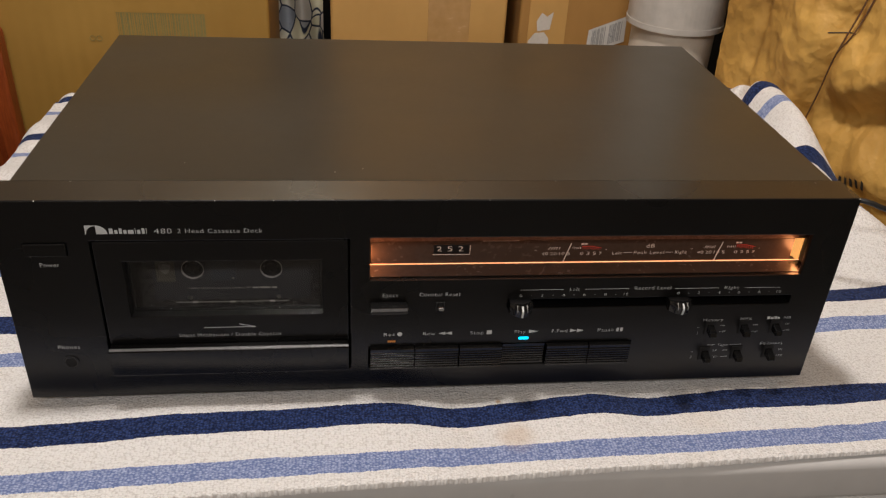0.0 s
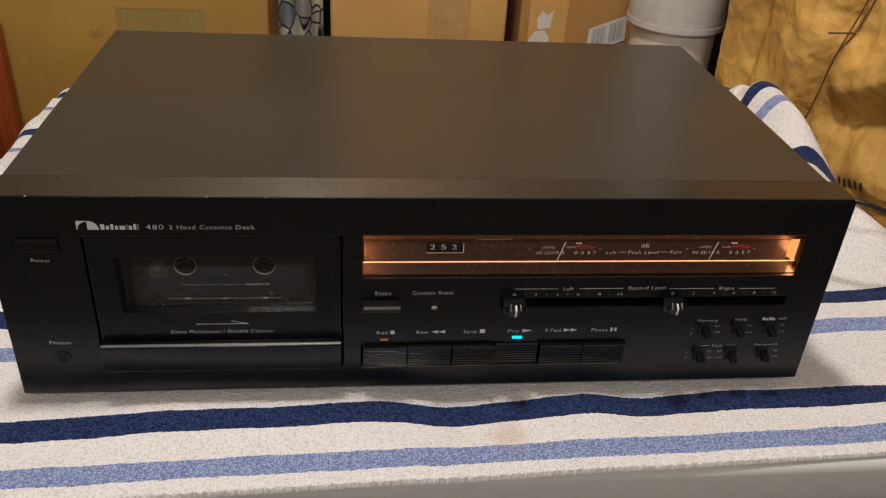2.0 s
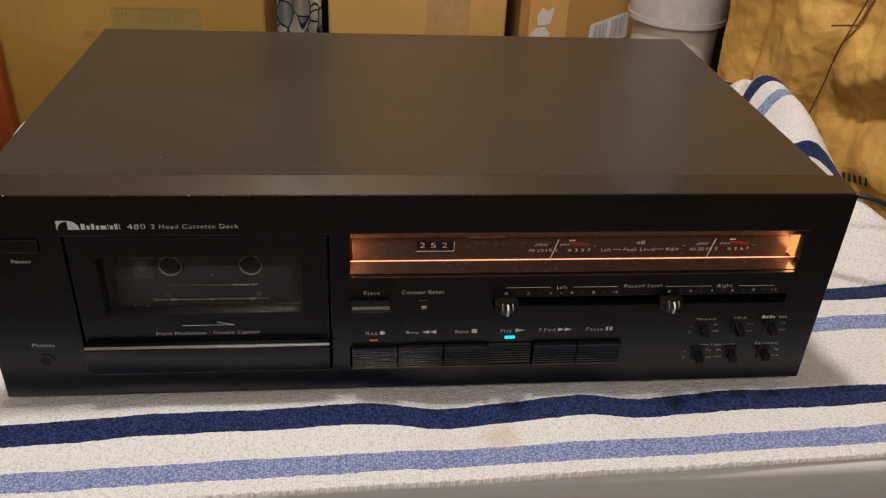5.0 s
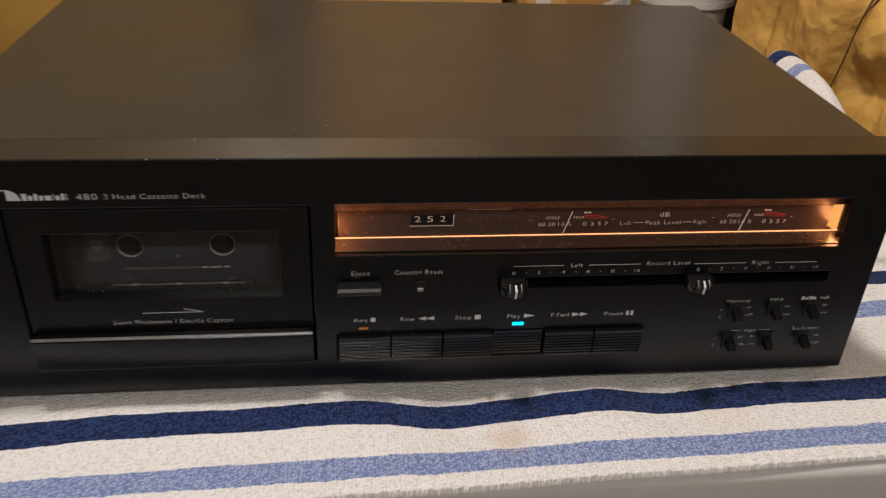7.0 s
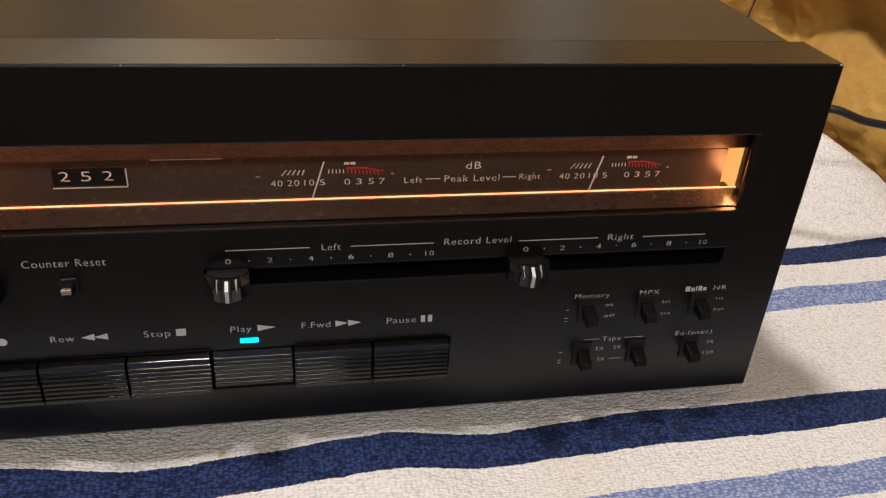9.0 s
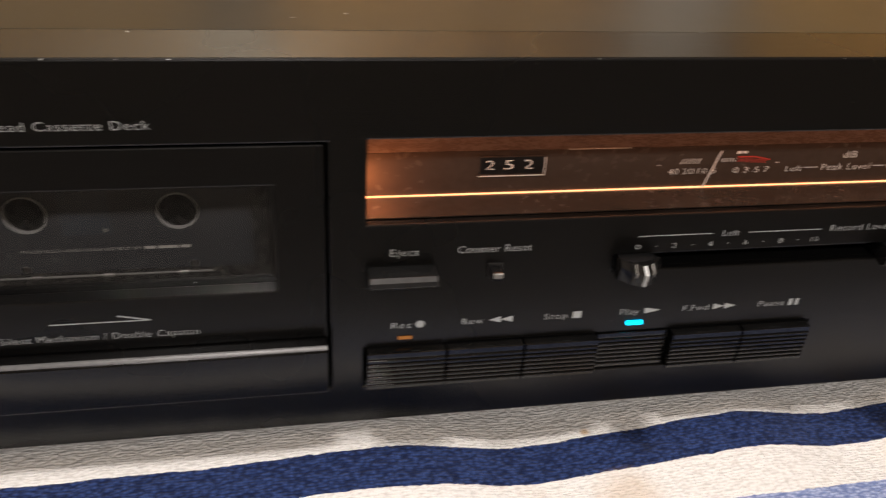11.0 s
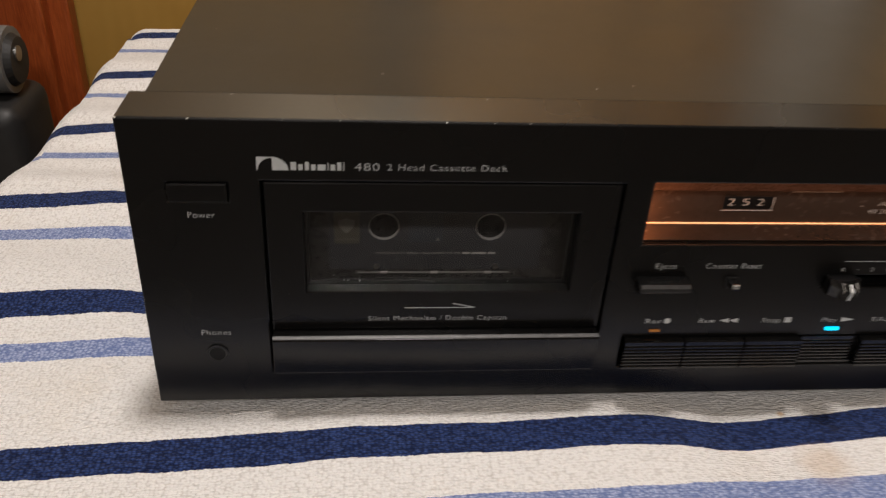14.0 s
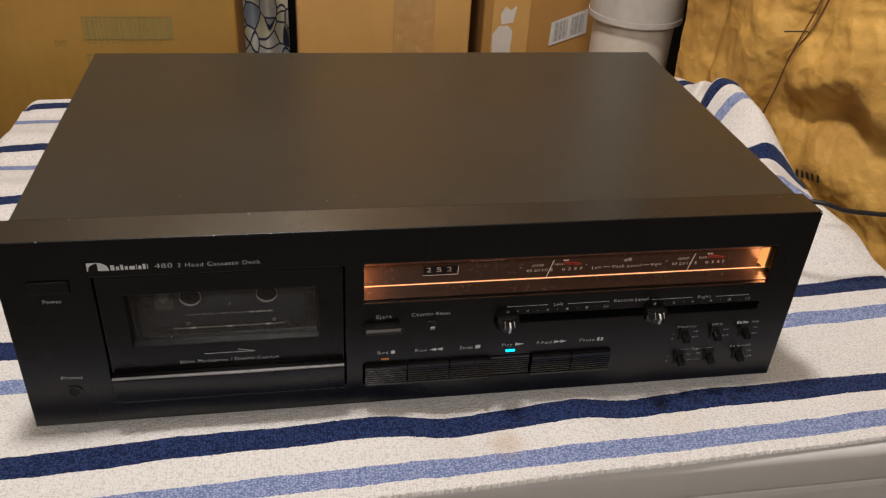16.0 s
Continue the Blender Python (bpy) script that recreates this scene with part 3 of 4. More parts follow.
POWER = (-0.2113, -0.1907, 0.0915, 0.0989)
BAY0, BAY1 = METER[0] - 0.0026, METER[1] + 0.0068  # the meter bay is wider than its opening
part("fascia", pierced(-0.225, 0.225, 0.0, 0.1225, 0.0, 0.0030, [DOOR, METER, SLOT, KEY_BAY, POWER], 0.0006), FASCIA, deck, "black anodised front panel with chipped top edge")
part("fascia_body", pierced(-0.2247, 0.2247, 0.0003, 0.1222, 0.0026, 0.022, [DOOR, (BAY0, BAY1, 0.0735, 0.1010), SLOT, KEY_BAY, POWER], 0.0), FASCIA, deck)
part("top_cover", cover_shell(), COVER, deck, "dusty black painted steel top cover")
part("bottom_plate", bx(-0.214, 0.214, 0.024, 0.256, 0.001, 0.0039), VOID, deck)
for fx in (-0.18, 0.18):
    for fy in (0.05, 0.225):
        part("foot", rod((fx, fy, -0.0076), (fx, fy, 0.001), 0.011, 0.0125), CORD_BLACK, deck)
part("top_edge", bx(-0.2246, 0.2246, 0.0006, 0.0221, 0.1222, 0.12265), EDGE, deck, "brushed black metal top edge of the front panel")
# bare spots along the sharp front edge
for i, (cx, s) in enumerate(((-0.2244, 1.3), (-0.2015, 1.0), (-0.152, 0.7), (-0.1165, 0.9), (-0.088, 0.6), (0.021, 0.5), (0.093, 0.6), (0.224, 1.1), (-0.171, 0.5), (-0.1, 0.5))):
    bm = bmesh.new()
    bmesh.ops.create_icosphere(bm, subdivisions=1, radius=0.00032 * s)
    for v in bm.verts:
        v.co = Vector((v.co.x * 1.5, v.co.y * 0.8, v.co.z * 0.8)) * (0.8 + 0.4 * random.random()) + Vector((cx, 0.0002, 0.1223))
    part("edge_chip", bm, CHIP, deck, "bare aluminium chip in the edge")
for cx, cy in ((0.208, 0.019), (0.195, 0.020), (0.06, 0.0215), (-0.19, 0.021), (-0.1, 0.0205), (-0.058, 0.03), (-0.043, 0.034), (-0.137, 0.041)):
    bm = bmesh.new()
    bmesh.ops.create_icosphere(bm, subdivisions=1, radius=0.00032)
    for v in bm.verts:
        v.co = Vector((v.co.x * (1 + random.random()), v.co.y * 0.8, v.co.z * 0.3)) + Vector((cx, cy, 0.12265 if cy < 0.0222 else 0.1238))
    part("dust_speck", bm, CHIP, deck, "pale lint speck")

# dark tray behind the openings
part("inner_chassis", bx(-0.205, -0.046, 0.044, 0.048, 0.008, 0.112), VOID, deck)
part("key_bay_back", bx(-0.0405, 0.1118, 0.0165, 0.0185, 0.0145, 0.031), VOID, deck)
part("slider_slot_back", bx(0.0355, 0.203, 0.0125, 0.0145, 0.0535, 0.0612), VOID, deck)
part("slider_rail", bx(0.0364, 0.2020, 0.0060, 0.0075, 0.0562, 0.0572, 0.0002), PLASTIC, deck, "dark rail inside the slider slot")
part("power_recess", bx(-0.2118, -0.1902, 0.016, 0.018, 0.0905, 0.0995), VOID, deck)

P = -0.00012  # print lies just proud of the panel

# power button and headphone socket
part("power_button", bx(-0.2111, -0.1909, -0.0009, 0.014, 0.0917, 0.0987, 0.0004), FASCIA, deck, "black rectangular power button")
lettering("Power", -0.2051, -0.1959, 0.0864, 0.0026, P, PRINT, deck)
lettering("Phones", -0.2055, -0.1945, 0.0348, 0.0026, P, PRINT, deck)
jack = part("headphone_socket", ring_y(JACK[0], -0.0006, 0.0004, JACK[1], 0.0034, 0.0042), PLASTIC, deck, "black headphone socket", True)
part("socket_hole", rod((JACK[0], -0.0002, JACK[1]), (JACK[0], 0.0006, JACK[1]), 0.0034), VOID, jack)
part("socket_contact", ring_y(JACK[0], -0.0005, -0.0003, JACK[1], 0.0030, 0.0034), GLOSSY, jack)

# maker's mark: plain shapes, then the type
flat([(-0.1804, 0.1040), (-0.1804, 0.1090), (-0.1752, 0.1090)] + [(-0.1752 - 0.0048 * math.sin(a), 0.1040 + 0.0046 * math.cos(a)) for a in (math.pi / 2 * i / 10 for i in range(11))], P, PRINT, deck, "maker_mark")
flat([(-0.1752, 0.1040)] + [(-0.1752 + 0.0054 * math.sin(a), 0.1040 + 0.0050 * math.cos(a)) for a in (math.pi / 2 * i / 10 for i in range(11))], P, PRINT, deck, "maker_mark")
x = -0.1690
for w, h in ((0.0023, 0.0031), (0.0019, 0.0022), (0.0018, 0.0031), (0.0019, 0.0022), (0.0031, 0.0022), (0.0007, 0.0031), (0.0019, 0.0022), (0.0018, 0.0031), (0.0007, 0.0031)):
    bar(x, x + w - 0.0004, 0.1041, 0.1041 + h, P, PRINT, deck, "maker_name_bar")
    x += w + 0.0003
lettering("480", -0.1474, -0.1389, 0.10565, 0.0031, P, PRINT, deck)
lettering("2 Head Cassette Deck", -0.1362, -0.0944, 0.1056, 0.0026, P, PRINT, deck)

# cassette door
door = part("cassette_door", pierced(-0.1787, -0.0515, 0.0352, 0.0990, 0.0006, 0.0060, [(-0.1656, -0.0652, 0.0528, 0.0872)], 0.0005), FASCIA, deck, "black cassette door with smoked window")
part("door_lip", profile_x([(0.006, 0.0350), (0.0004, 0.0350), (-0.0042, 0.0346), (-0.0050, 0.0338), (-0.0040, 0.0172), (-0.0030, 0.0164), (0.006, 0.0164)], -0.1787, -0.0515, bevel=0.0004), FASCIA, door, "black metal grip edge of the door", True)
# thin paler strip in place of the highlight on the grip edge
part("lip_top", profile_x([(-0.0034, 0.0352), (-0.0044, 0.0350), (-0.0050, 0.0345), (-0.0046, 0.0345), (-0.0042, 0.0348), (-0.0034, 0.0349)], -0.1785, -0.0517), LIP_HIGHLIGHT, door, "paler top of the grip edge, its highlight in the colour", True)
glass = part("door_window", bx(-0.1672, -0.0636, 0.0050, 0.0059, 0.0512, 0.0888), SMOKED, door, "smoked acrylic window")
glass.visible_shadow = False
part("window_frame", pierced(-0.1670, -0.0638, 0.0514, 0.0886, 0.0061, 0.0078, [(-0.1640, -0.0668, 0.0545, 0.0868)], 0.0003), PLASTIC, door, "black inner window bezel")
for x, z, r in ((-0.1456, 0.0551, 0.0003), (-0.1517, 0.0554, 0.00022), (-0.1500, 0.0553, 0.00018), (-0.1555, 0.0575, 0.0002), (-0.0885, 0.0545, 0.0002)):
    bm = bmesh.new()
    bmesh.ops.create_icosphere(bm, subdivisions=1, radius=r, matrix=Matrix.Translation((x, 0.00495, z)))
    part("dust_speck", bm, PRINT, door, "pale dust speck")
bar(-0.1285, -0.1015, 0.04525, 0.0456, 0.0004, PRINT, door, "printed_arrow")
flat([(-0.1015, 0.04525), (-0.1012, 0.0456), (-0.1100, 0.0476), (-0.1103, 0.0472)], 0.0004, PRINT, door, "printed_arrow")
lettering("Silent Mechanism / Double Capstan", -0.1423, -0.0884, 0.0406, 0.0024, 0.0004, PRINT, door)

# keys in a row: smooth brow above seven fine ribs
KEY_EDGES = (-0.0399, -0.0147, 0.0105, 0.0356, 0.0607, 0.0859, 0.1111)
for i, (a, b) in enumerate(zip(KEY_EDGES, KEY_EDGES[1:])):
    sunk = 0.0030 if i == 3 else 0.0
    pts = [(0.012, 0.0300), (-0.0026, 0.0300), (-0.0030, 0.0297), (-0.0030, 0.0284)]
    z = 0.0280
    for k in range(7):
        for s in range(11):
            ang = math.pi * (s + 0.5) / 11
            pts.append((-0.0029 - 0.00055 * math.sin(ang), z - 0.0006 + 0.00046 * math.cos(ang)))
        z -= 0.00166
    pts += [(-0.0030, 0.0160), (0.012, 0.0156)]
    part("transport_key", profile_x([(y + sunk, zz) for y, zz in pts], a + 0.00045, b - 0.00045), KEY_BLACK, deck, "pressed-in black play key" if i == 3 else "glossy black ribbed transport key", True)

LZ = 0.0385
for word, a, b in (("Rec", -0.0320, -0.0258), ("Rew", -0.0100, -0.0033), ("Stop", 0.0165, 0.0242), ("Play", 0.0420, 0.0483), ("F.Fwd", 0.0637, 0.0726), ("Pause", 0.0905, 0.0999)):
    lettering(word, a, b, LZ, 0.0024, P, PRINT, deck)
disc(-0.0232, LZ, 0.00135, P, PRINT, deck, "printed_symbol")
for a in (-0.0015, 0.0023):
    flat([(a, LZ), (a + 0.0039, LZ - 0.0012), (a + 0.0039, LZ + 0.0012)], P, PRINT, deck, "printed_symbol")
bar(0.0259, 0.0288, LZ - 0.0013, LZ + 0.0013, P, PRINT, deck, "printed_symbol")
flat([(0.0502, LZ - 0.0012), (0.0558, LZ), (0.0502, LZ + 0.0012)], P, PRINT, deck, "printed_symbol")
for a in (0.0742, 0.0782):
    flat([(a, LZ - 0.0012), (a + 0.0040, LZ), (a, LZ + 0.0012)], P, PRINT, deck, "printed_symbol")
for a in (0.1015, 0.1038):
    bar(a, a + 0.0014, LZ - 0.0013, LZ + 0.0013, P, PRINT, deck, "printed_symbol")
part("record_light", bx(-0.0299, -0.0255, -0.0006, 0.001, 0.0332, 0.0342, 0.0002), ORANGE_LED, deck, "dim orange record light")
part("play_light", bx(0.0446, 0.0503, -0.0008, 0.001, 0.0333, 0.0348, 0.0003), CYAN_LED, deck, "bright cyan play light")

# eject bar and counter reset
part("eject_button", profile_x([(0.002, 0.0605), (-0.0050, 0.0592), (-0.0062, 0.0582), (-0.0060, 0.0562), (-0.0045, 0.0548), (0.002, 0.0540)], -0.0398, -0.0192, bevel=0.0003), GLOSSY, deck, "glossy black eject bar")
part("eject_button_face", profile_x([(-0.0050, 0.05935), (-0.0063, 0.0583), (-0.0063, 0.0568), (-0.0058, 0.0566)], -0.0392, -0.0198), GREY_PLASTIC, deck, "worn dark grey eject bar face").data.materials[0] = surface("worn_dark_grey", (0.012, 0.012, 0.012), (0.032, 0.032, 0.031), 300, (0.3, 0.45))
lettering("Eject", -0.0330, -0.0246, 0.0648, 0.0026, P, PRINT, deck)
lettering("Counter Reset", -0.0130, 0.0093, 0.0649, 0.0026, P, PRINT, deck)
part("reset_button_collar", bx(-0.0038, 0.0010, -0.0008, 0.001, 0.0545, 0.0598, 0.0004), PLASTIC, deck)
reset = part("counter_reset_button", bx(-0.0030, 0.0002, -0.0046, 0.001, 0.0560, 0.0590, 0.0005), GLOSSY, deck, "small black reset button with pale cap")
part("button_cap", bx(-0.0028, 0.0, -0.0052, -0.0044, 0.0572, 0.0589, 0.0003), GREY_PLASTIC, reset, "worn pale grey cap")

# record level sliders
for a, b, z in ((0.0426, 0.0668, 0.0668), (0.0791, 0.1042, 0.0667), (0.1310, 0.1570, 0.0662), (0.1722, 0.1936, 0.0660)):
    bar(a, b, z - 0.00014, z + 0.00014, P, PRINT, deck, "printed_line")
lettering("Left", 0.0704, 0.0760, 0.0668, 0.0023, P, PRINT, deck)
lettering("Record Level", 0.1075, 0.1286, 0.0670, 0.0024, P, PRINT, deck)
lettering("Right", 0.1604, 0.1690, 0.0663, 0.0023, P, PRINT, deck)
for k in range(6):
    for x0, step in ((0.0431, 0.0120), (0.1337, 0.0120)):
        x = x0 + step * k
        w = 0.0022 if k == 5 else 0.0012
        lettering(str(2 * k), x - w / 2 - 0.0002, x + w / 2 + 0.0002, 0.0631, 0.0018, P, PRINT, deck)
        if k < 5:
            disc(x + 0.0060, 0.0630, 0.00022, P, PRINT, deck, "printed_dot", n=8)
for kx in (0.0428, 0.1340):
    bm = bmesh.new()
    for x0, x1, d0, d1 in ((-0.0063, -0.0040, 0.0055, 0.0085), (-0.0038, -0.0014, 0.0088, 0.0102), (-0.0012, 0.0012, 0.0102, 0.0104), (0.0014, 0.0038, 0.0102, 0.0088), (0.0040, 0.0063, 0.0085, 0.0055)):
        n0 = len(bm.verts)
        vs = []
        for x, d in ((x0, d0), (x1, d1)):
            vs.append([bm.verts.new((kx + x, y, z)) for y, z in ((0.006, 0.0562), (-d * 0.75, 0.0598), (-d, 0.0578), (-d * 0.92, 0.0532), (-d * 0.6, 0.0522), (0.006, 0.0552))])
        for i in range(6):
            bm.faces.new((vs[0][i], vs[0][(i + 1) % 6], vs[1][(i + 1) % 6], vs[1][i]))
        bm.faces.new(vs[0])
        bm.faces.new(vs[1][::-1])
    bmesh.ops.translate(bm, verts=bm.verts, vec=(0, 0, 0.0016))
    knob = part("slider_knob", bm, GLOSSY, deck, "faceted glossy black slider knob")
    part("knob_core", bx(kx - 0.0058, kx + 0.0058, -0.0050, 0.006, 0.0546, 0.0606), PLASTIC, knob)
    part("pointer_line", profile_x([(-0.0080, 0.0613), (-0.0106, 0.0594), (-0.0098, 0.0549), (-0.0094, 0.0549), (-0.0100, 0.0592), (-0.0078, 0.0609)], kx - 0.0005, kx + 0.0005), PRINT, knob, "white pointer line")
    for dx in (-0.0026, 0.0026):
        part("knob_edge", profile_x([(-0.0072, 0.0614), (-0.0096, 0.0593), (-0.0091, 0.0576), (-0.0070, 0.0610)], kx + dx - 0.0003, kx + dx + 0.0003), GREY_PLASTIC, knob, "thin pale line along a knob facet")

# six small lever switches
SMALL = 0.0019
for sx, sz, tilt in ((0.1578, 0.0386, -1), (0.1784, 0.0386, -1), (0.1978, 0.0388, -1), (0.1584, 0.0200, -1), (0.1783, 0.0200, -1), (0.1982, 0.0204, -1)):
    lever = part("lever_switch", bx(sx - 0.0032, sx + 0.0032, -0.0007, 0.001, sz - 0.0048, sz + 0.0045, 0.0003), VOID, deck, "small black lever switch")
    part("lever", profile_x([(0.0, sz + 0.0022), (-0.0066, sz + 0.0002), (-0.0072, sz - 0.0022), (-0.0060, sz - 0.0034), (0.0, sz - 0.0024)], sx - 0.0019, sx + 0.0019, bevel=0.0003), GLOSSY, lever)
lettering("Memory", 0.1527, 0.1648, 0.0440, SMALL, P, PRINT, deck)
lettering("MPX", 0.1754, 0.1824, 0.0442, SMALL, P, PRINT, deck)
for a, b, h in ((0.1917, 0.1934, 0.0020), (0.1938, 0.1951, 0.0014), (0.1955, 0.1960, 0.0020), (0.1964, 0.1977, 0.0020), (0.1981, 0.1994, 0.0014)):
    bar(a, b, 0.0436, 0.0436 + h, P, PRINT, deck, "maker_name_bar")
lettering("NR", 0.2020, 0.2067, 0.0446, SMALL, P, PRINT, deck)
lettering("Tape", 0.1652, 0.1719, 0.0257, SMALL, P, PRINT, deck)
lettering("Eq.(\u00b5sec)", 0.1921, 0.2059, 0.0261, SMALL, P, PRINT, deck)
for a, b in ((0.1586, 0.1640), (0.1732, 0.1801)):
    bar(a, b, 0.0256, 0.0258, P, PRINT, deck, "printed_line")
bar(0.1690, 0.1735, 0.0167, 0.0169, P, PRINT, deck, "printed_line")
for word, x, z in (("on", 0.1640, 0.0400), ("off", 0.1641, 0.0355), ("in", 0.1843, 0.0400), ("out", 0.1843, 0.0352), ("in", 0.2040, 0.0402), ("out", 0.2040, 0.0356), ("EX", 0.1636, 0.0215), ("ZX", 0.1698, 0.0217), ("SX", 0.1648, 0.0168), ("70", 0.2048, 0.0212), ("120", 0.2046, 0.0166)):
    lettering(word, x, x + 0.0013 * len(word), z, 0.0014, P, PRINT, deck)
for x, z in ((0.1508, 0.0385), (0.1508, 0.0208)):
    bar(x - 0.0006, x + 0.0006, z, z + 0.0002, P, PRINT, deck, "printed_symbol")
    bar(x - 0.0006, x + 0.0006, z - 0.0046, z - 0.0044, P, PRINT, deck, "printed_symbol")
    bar(x - 0.0006, x + 0.0006, z - 0.0034, z - 0.0032, P, PRINT, deck, "printed_symbol")

# ---- meter window: a lit recess with end lamps ----
mx0, mx1 = BAY0 + 0.0002, BAY1 - 0.0002
meter = part("meter_recess", bx(mx0, mx1, 0.0032, 0.0158, 0.07425, 0.07455), METER_PLATE, deck, "brown-black meter recess lit by amber end lamps")
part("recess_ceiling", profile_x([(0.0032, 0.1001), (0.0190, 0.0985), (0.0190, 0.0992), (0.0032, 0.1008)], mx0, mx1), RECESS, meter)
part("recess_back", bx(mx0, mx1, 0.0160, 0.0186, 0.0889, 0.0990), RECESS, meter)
plate = part("meter_plate", bx(METER[0] + 0.0012, METER[1] + 0.0008, 0.0160, 0.0180, 0.0680, 0.0888, 0.0002), METER_PLATE, meter, "bronze-grey meter scale plate")
part("light_guide_edge", bx(mx0, mx1, 0.0154, 0.0158, 0.0745, 0.07490), AMBER_EDGE, meter, "glowing amber edge of the light guide")
# lamp cells behind the plate: amber diffuser at the end, dull metal at the back
for x0, x1, lamp_x in ((mx0, mx0 + 0.0068, mx0 + 0.0004), (mx1 - 0.0078, mx1, mx1 - 0.0004)):
    part("lamp_cell_back", bx(x0, x1, 0.0262, 0.0272, 0.0660, 0.0990), METER_PLATE, meter)
    part("end_lamp", bx(lamp_x - 0.0003, lamp_x + 0.0003, 0.0161, 0.0260, 0.0660, 0.0990), AMBER, meter, "glowing amber end lamp")

for lx, way in ((mx0 + 0.0020, -1), (mx1 - 0.0030, 1)):
    data = bpy.data.lights.new("meter_lamp_and_fill", "AREA")
    data.shape, data.size, data.size_y, data.energy, data.color = "RECTANGLE", 0.013, 0.008, 0.0060, (1.0, 0.36, 0.13)
    lamp = new("meter_lamp_and_fill", data)
    lamp.matrix_world = look((lx, 0.0090, 0.0815), (lx - way, 0.0083, 0.0815))

counter = part("tape_counter", pierced(-0.0056, 0.0156, 0.0803, 0.0872, 0.0155, 0.0159, [(-0.0048, 0.0150, 0.0812, 0.0868)], 0.0), METER_PLATE, plate, "three-digit tape counter reading 252")
part("counter_drum", bx(-0.0050, 0.0152, 0.0157, 0.01595, 0.0808, 0.0870), PLASTIC, counter)
for dx, digit in ((-0.0017, "2"), (0.0042, "5"), (0.0102, "2")):
    lettering(digit, dx - 0.0014, dx + 0.0014, 0.0843, 0.0033, 0.01562, METER_PRINT, counter, "counter_digit")
bar(-0.0052, 0.0154, 0.08050, 0.08085, 0.01540, METER_PRINT, counter, "counter_underline")
bar(0.0152, 0.0155, 0.0806, 0.0866, 0.01540, METER_PRINT, counter, "counter_side_line")
# added fill: unseen strip behind the top lip brightens plate and floor
data = bpy.data.lights.new("meter_lamp_and_fill", "AREA")
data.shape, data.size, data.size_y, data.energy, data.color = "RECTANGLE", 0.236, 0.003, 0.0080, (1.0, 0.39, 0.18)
lamp = new("meter_lamp_and_fill", data)
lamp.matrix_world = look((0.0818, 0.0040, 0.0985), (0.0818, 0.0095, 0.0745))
PM = 0.01585
lettering("dB", 0.1162, 0.1210, 0.0849, 0.0026, PM, METER_PRINT, plate)
lettering("Peak Level", 0.1096, 0.1273, 0.0805, 0.0024, PM, METER_PRINT, plate)
lettering("Left", 0.0969, 0.1025, 0.0803, 0.0021, PM, METER_PRINT, plate)
lettering("Right", 0.1339, 0.1408, 0.0806, 0.0021, PM, METER_PRINT, plate)
for a, b in ((0.1036, 0.1082), (0.1284, 0.1327)):
    bar(a, b, 0.08040, 0.08065, PM, METER_PRINT, plate, "printed_line")
bar(0.0223, 0.0425, 0.0887, 0.0889, PM, METER_PRINT, plate, "printed_line")
for off, lean in ((0.0, 0.0006), (0.0910, 0.0004)):
    for word, x, w in (("40", 0.0579, 0.0035), ("20", 0.0629, 0.0035), ("10", 0.0677, 0.0030), ("5", 0.0716, 0.0017), ("0", 0.0792, 0.0018), ("3", 0.0828, 0.0017), ("5", 0.0865, 0.0017), ("7", 0.0899, 0.0017)):
        lettering(word, off + x - w / 2, off + x + w / 2, 0.0803, 0.0021, PM, METER_PRINT, plate)
    for i, x in enumerate((0.0594, 0.0610, 0.0625, 0.0640, 0.0655)):
        bar(off + x, off + x + 0.00035, 0.0829, 0.0846, PM, METER_PRINT, plate, "scale_tick", 0.0014 - 0.0002 * i)
    for i in range(5):
        bar(off + 0.0735 + 0.0011 * i, off + 0.0738 + 0.0011 * i, 0.0832, 0.0845, PM, METER_PRINT, plate, "scale_tick")
    for i in range(9):
        bar(off + 0.0792 + 0.0012 * i, off + 0.0796 + 0.0012 * i, 0.0831 - 0.00008 * i, 0.0845 - 0.00008 * i, PM, RED_PRINT, plate, "red_scale_tick", -0.0001 * i)
    flat([(off + 0.0788, 0.0846), (off + 0.0845, 0.0846), (off + 0.0902, 0.0834), (off + 0.0904, 0.0838), (off + 0.0846, 0.0851), (off + 0.0788, 0.0851)], PM, RED_PRINT, plate, "red_scale_arc")
    bar(off + 0.0782, off + 0.0798, 0.0860, 0.0869, PM, METER_PRINT, plate, "maker_mark_bar")
    bar(off + 0.0801, off + 0.0817, 0.0860, 0.0869, PM, METER_PRINT, plate, "maker_mark_bar")
    bar(off + 0.0518, off + 0.0532, 0.0825, 0.0827, PM, METER_PRINT, plate, "printed_line")
    bar(off + 0.0925, off + 0.0935, 0.0825, 0.0827, PM, METER_PRINT, plate, "printed_line")
for base, tip in ((0.0680, 0.0721), (0.1570, 0.1606)):
    part("needle", profile_x([(0.0146, 0.0749), (0.0146, 0.0876), (0.0149, 0.0876), (0.0149, 0.0749)], -0.00020, 0.00020), METER_PRINT, meter, "thin pale meter needle")

    last = [o for o in meter.children if o.name.startswith("needle")][-1]
    for v in last.data.vertices:
        f = (v.co.z + root_place(meter).z - 0.0737) / 0.0139
        v.co.x += base + (tip - base) * f - root_place(meter).x

# ---- cassette behind the door window ----
tape = thing("compact_cassette", (-0.115, 0.03, 0.031), "smoky grey compact cassette loaded behind the door window", "cassette")
HUBS, HUB_Z = (-0.1362, -0.0938), 0.0675


